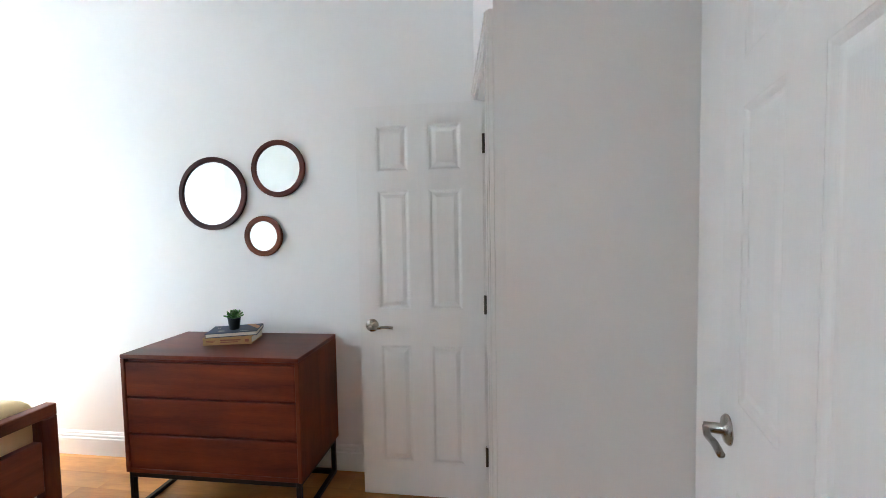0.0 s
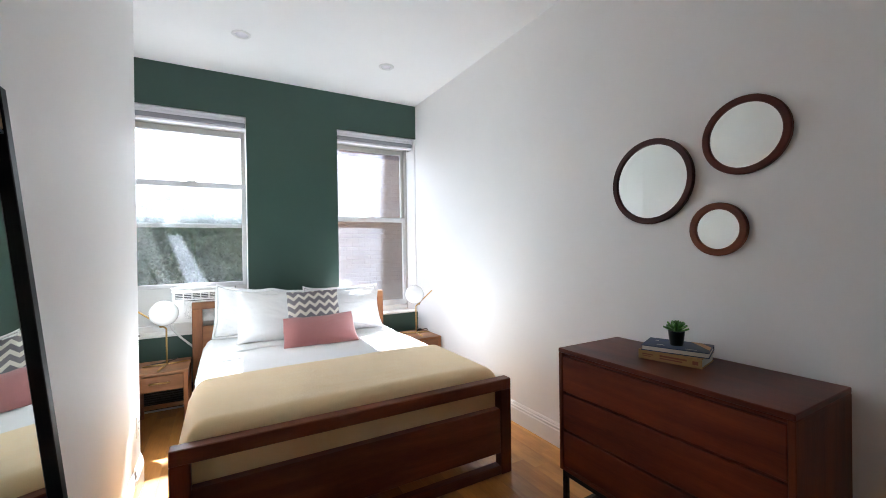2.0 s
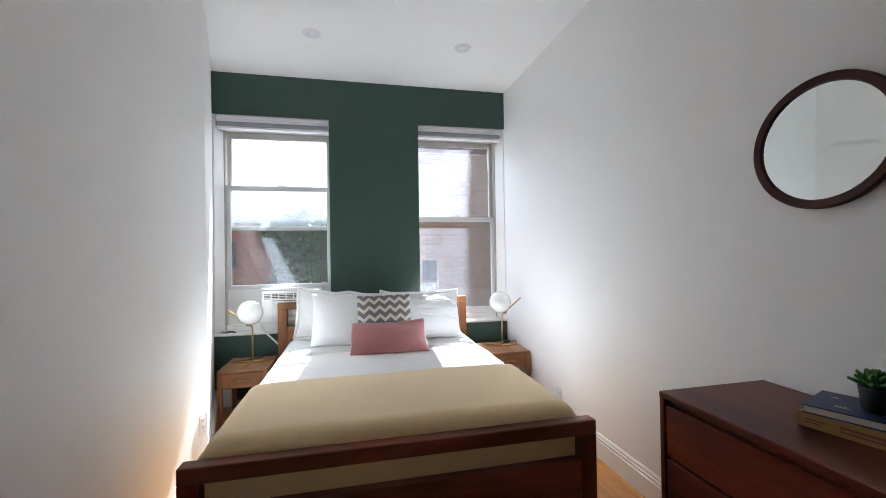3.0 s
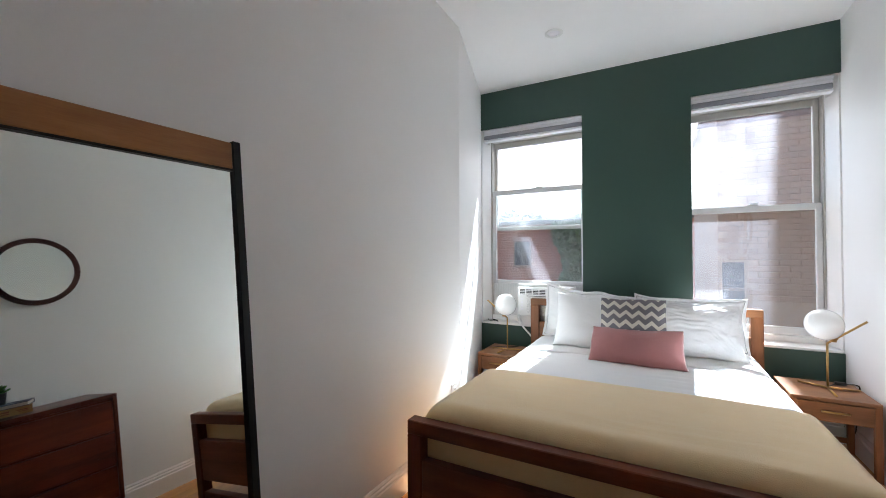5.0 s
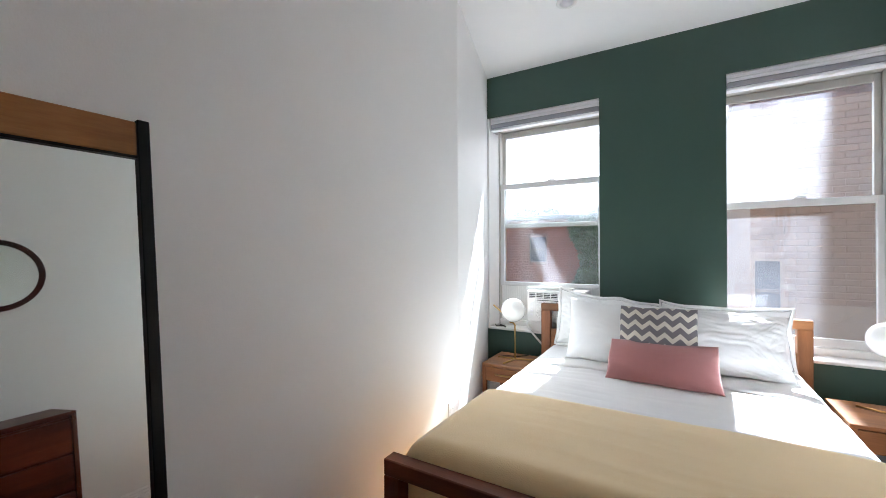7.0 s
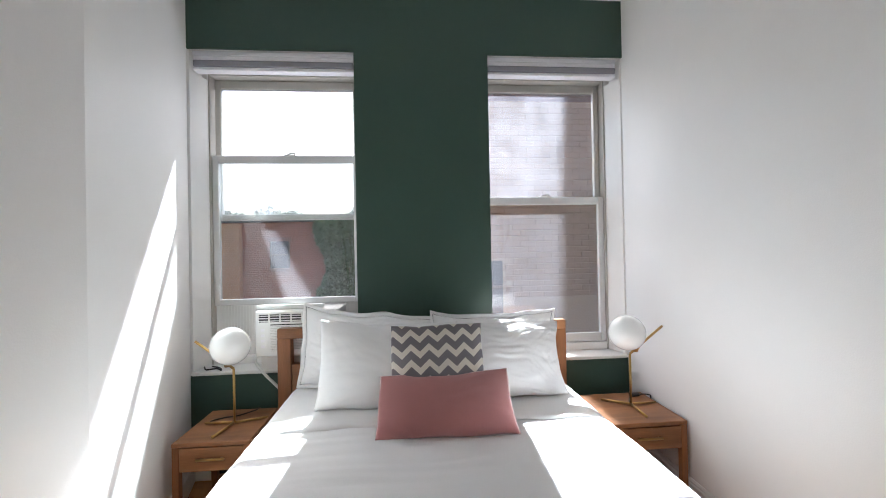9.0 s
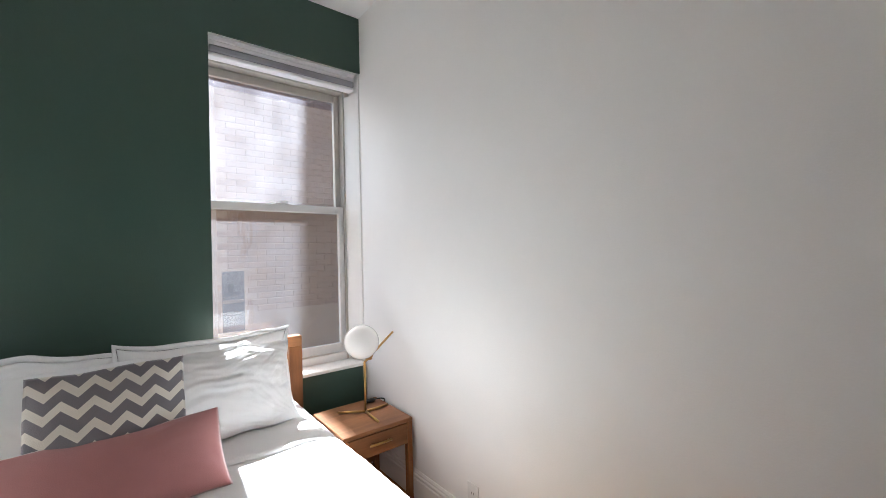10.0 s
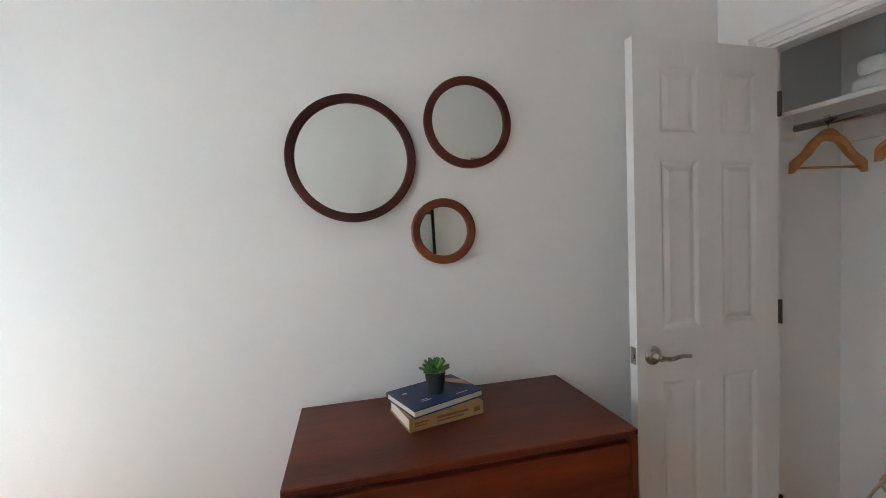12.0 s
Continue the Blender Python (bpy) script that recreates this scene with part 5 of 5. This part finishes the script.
def leaf_mass(name, n, place, size, mat, label, category, kind="stuff"):
    """Many small leaves, each a bent pair of triangles."""
    vs, fs = [], []
    for _ in range(n):
        p, nrm = place()
        nrm = (nrm + Vector((random.gauss(0, 0.5), random.gauss(0, 0.5), random.gauss(0, 0.5)))).normalized()
        s = nrm.orthogonal().normalized()
        s.rotate(Matrix.Rotation(random.uniform(0, 6.28), 3, nrm))
        t = nrm.cross(s)
        a = size * random.uniform(0.6, 1.3)
        k = len(vs)
        vs += [p - s * a * 0.5, p + t * a * 0.4 + nrm * a * 0.1, p + s * a * 0.6, p - t * a * 0.4 + nrm * a * 0.1]
        fs += [(k, k + 1, k + 2), (k, k + 2, k + 3)]
    me = bpy.data.meshes.new(name)
    me.from_pydata([tuple(v) for v in vs], [], fs)
    me.materials.append(mat)
    return tagged(new(name, me), label, category, kind=kind)


def ivy_place():
    x = random.uniform(-4.9, -0.7)
    z = random.uniform(-4.5, 2.6)
    return Vector((x + 0.25 * math.sin(z * 2.1), 13.9 - random.random() ** 2 * 0.35 - 0.12 * noise.noise(Vector((x * 1.3, z * 1.3, 0))), z)), Vector((0, -1, 0.2))


leaf_mass("ivy", 19000, ivy_place, 0.15, M["ivy"], "thick green ivy covering a brick wall", "ivy")

wing = thing("tan_brick_building", 2.3, 5.0, -5, "tan brick building close to the window", "building")
slab("wall", M["mortar"], wing, -0.36, 5.0, 3.012, 7.0, -5, 3.6, 0.0)
slab("parapet", M["stone"], wing, -0.40, -0.045, 2.95, 7.04, 3.605, 3.72, 0.02)
# Unseen taller block, added to keep the sun off the right edge of window_2.
slab("upper_storey", M["tan_brick"], wing, -0.04, 5.0, 3.012, 7.0, 3.602, 7.4, 0.0)


def wing_window(x, z, w, h):
    f = slab("window", M["stone"], wing, x - w / 2 - 0.05, x + w / 2 + 0.05, 2.94, 3.011, z - 0.1, z, 0.01, "stone sill")
    slab("pane", M["dark_pane"], f, x - w / 2, x + w / 2, 2.995, 3.008, z, z + h, 0.0)
    slab("frame", M["bark"], f, x - w / 2, x + w / 2, 2.984, 2.9945, z + h / 2 - 0.02, z + h / 2 + 0.02, 0.003)


wing_window(-0.195, 0.40, 0.24, 0.72)
wing_window(2.2, 0.40, 0.7, 1.3)


def shade_plates():
    """Unseen steel added above the window to shade its lower pane: two plates with a slanting gap between them that
    lets a band of sun through, held by brackets on the wall.
    """
    b = thing("shade_plates", -2.1, 0.32, 3.2, "unseen steel plates added to shade the lower window pane", "fire escape")
    for pts in ([(-2.75, 1.76), (-2.18, 1.76), (-1.865, 2.52), (-2.75, 2.52)], [(-2.10, 1.76), (-1.50, 1.76), (-1.50, 2.52), (-1.65, 2.52)]):
        bm = bmesh.new()
        prism(bm, [(x - b.location.x, y - b.location.y) for x, y in pts], 0.06, 0.085)
        part("landing_plate", bm, M["black"], b)
    for x in (-2.70, -1.55):
        slab("bracket", M["black"], b, x, x + 0.035, 0.300, 2.52, 3.215, 3.2595, 0.0)
    slab("edge_bar", M["black"], b, -2.75, -1.50, 2.522, 2.55, 3.22, 3.30, 0.002)
    return b


shade_plates()


def tree(x, y, base, height, crown_r, seed):
    random.seed(seed)
    t = thing("tree", x, y, base, "leafy street tree behind the brick house", "tree", "trees across the yard")
    bm = bmesh.new()
    h = height * 0.55
    pts = [(0.1 * math.sin(k * 0.7), 0.1 * math.cos(k), h * k / 6) for k in range(7)]
    rings = []
    for k, p in enumerate(pts):
        r = 0.28 * (1 - 0.09 * k)
        rings.append([bm.verts.new((p[0] + r * math.cos(a * math.pi / 5), p[1] + r * math.sin(a * math.pi / 5), p[2])) for a in range(10)])
    for a, b in zip(rings, rings[1:]):
        for c in range(10):
            bm.faces.new((a[c], a[(c + 1) % 10], b[(c + 1) % 10], b[c]))
    part("trunk", bm, M["bark"], t, smooth=True)
    clumps = []
    for k in range(14):
        az, el = random.uniform(0, 6.28), random.uniform(-0.2, 1.3)
        d = Vector((math.cos(az) * math.cos(el), math.sin(az) * math.cos(el), math.sin(el)))
        c = Vector((0, 0, h + crown_r * 0.35)) + d * crown_r * random.uniform(0.55, 0.95)
        clumps.append((c, crown_r * random.uniform(0.28, 0.45)))
        bl = bmesh.new()
        tube(bl, [(0, 0, h * random.uniform(0.6, 0.98)), tuple(c * 0.5 + Vector((0, 0, h * 0.45))), tuple(c)], 0.06, 6)
        part("limb", bl, M["bark"], t, smooth=True)

    def place():
        c, r = random.choice(clumps)
        d = Vector((random.gauss(0, 1), random.gauss(0, 1), random.gauss(0, 1))).normalized()
        return c + d * r * random.random() ** 0.4, d

    cr = leaf_mass("crown", 16000, place, 0.36, M["tree_leaf"], "", "", "")
    cr.parent = t
    return t


tree(-10.6, 27, -5, 8.3, 3.1, 3)
tree(-4.6, 29, -5, 8.6, 3.3, 8)
tree(-16.5, 30, -5, 9.3, 3.3, 14)
random.seed(5)

# ---- floor boards ----
PW = 0.125
boards = []
lengths = (0.6, 0.85, 1.1, 1.45)
meshes = {}
for ln in lengths:
    bm = bmesh.new()
    add_box(bm, 0.0002, PW - 0.0002, 0.0003, ln - 0.0003, -0.0178, 0.0, 0.0003)
    me = bpy.data.meshes.new("plank")
    bm.to_mesh(me)
    bm.free()
    me.materials.append(M["plank"])
    meshes[ln] = me
nrow = int(2.95 / PW) + 1
for i in range(nrow):
    x = -2.92 + i * PW
    y = SOUTH - 0.08
    while y < -0.02:
        ln = random.choice(lengths)
        if x > -2.7 and y < 0:
            ob = new("plank", meshes[ln])
            ob.location = (x, y, 0)
            ob.parent = floor
        y += ln

# ---- bricks of the tan building, where the window looks at it ----
bm = bmesh.new()
add_box(bm, 0.0, 0.2125, 2.998, 3.013, 0.0, 0.066, 0.004)
brick_mesh = bpy.data.meshes.new("brick")
bm.to_mesh(brick_mesh)
bm.free()
brick_mesh.materials.append(M["brick"])
for k in range(37):
    z = 0.62 + k * 0.0765
    for i in range(8):
        x = -0.355 + (0.108 if k % 2 else 0.0) + i * 0.2155
        if z < 1.13 and x < -0.06:
            continue
        ob = new("brick", brick_mesh)
        ob.location = (x, random.uniform(-0.0015, 0.0015), z)
        ob.parent = wing
        ob.matrix_parent_inverse = Matrix.Translation((-2.3, -5.0, 5.0))
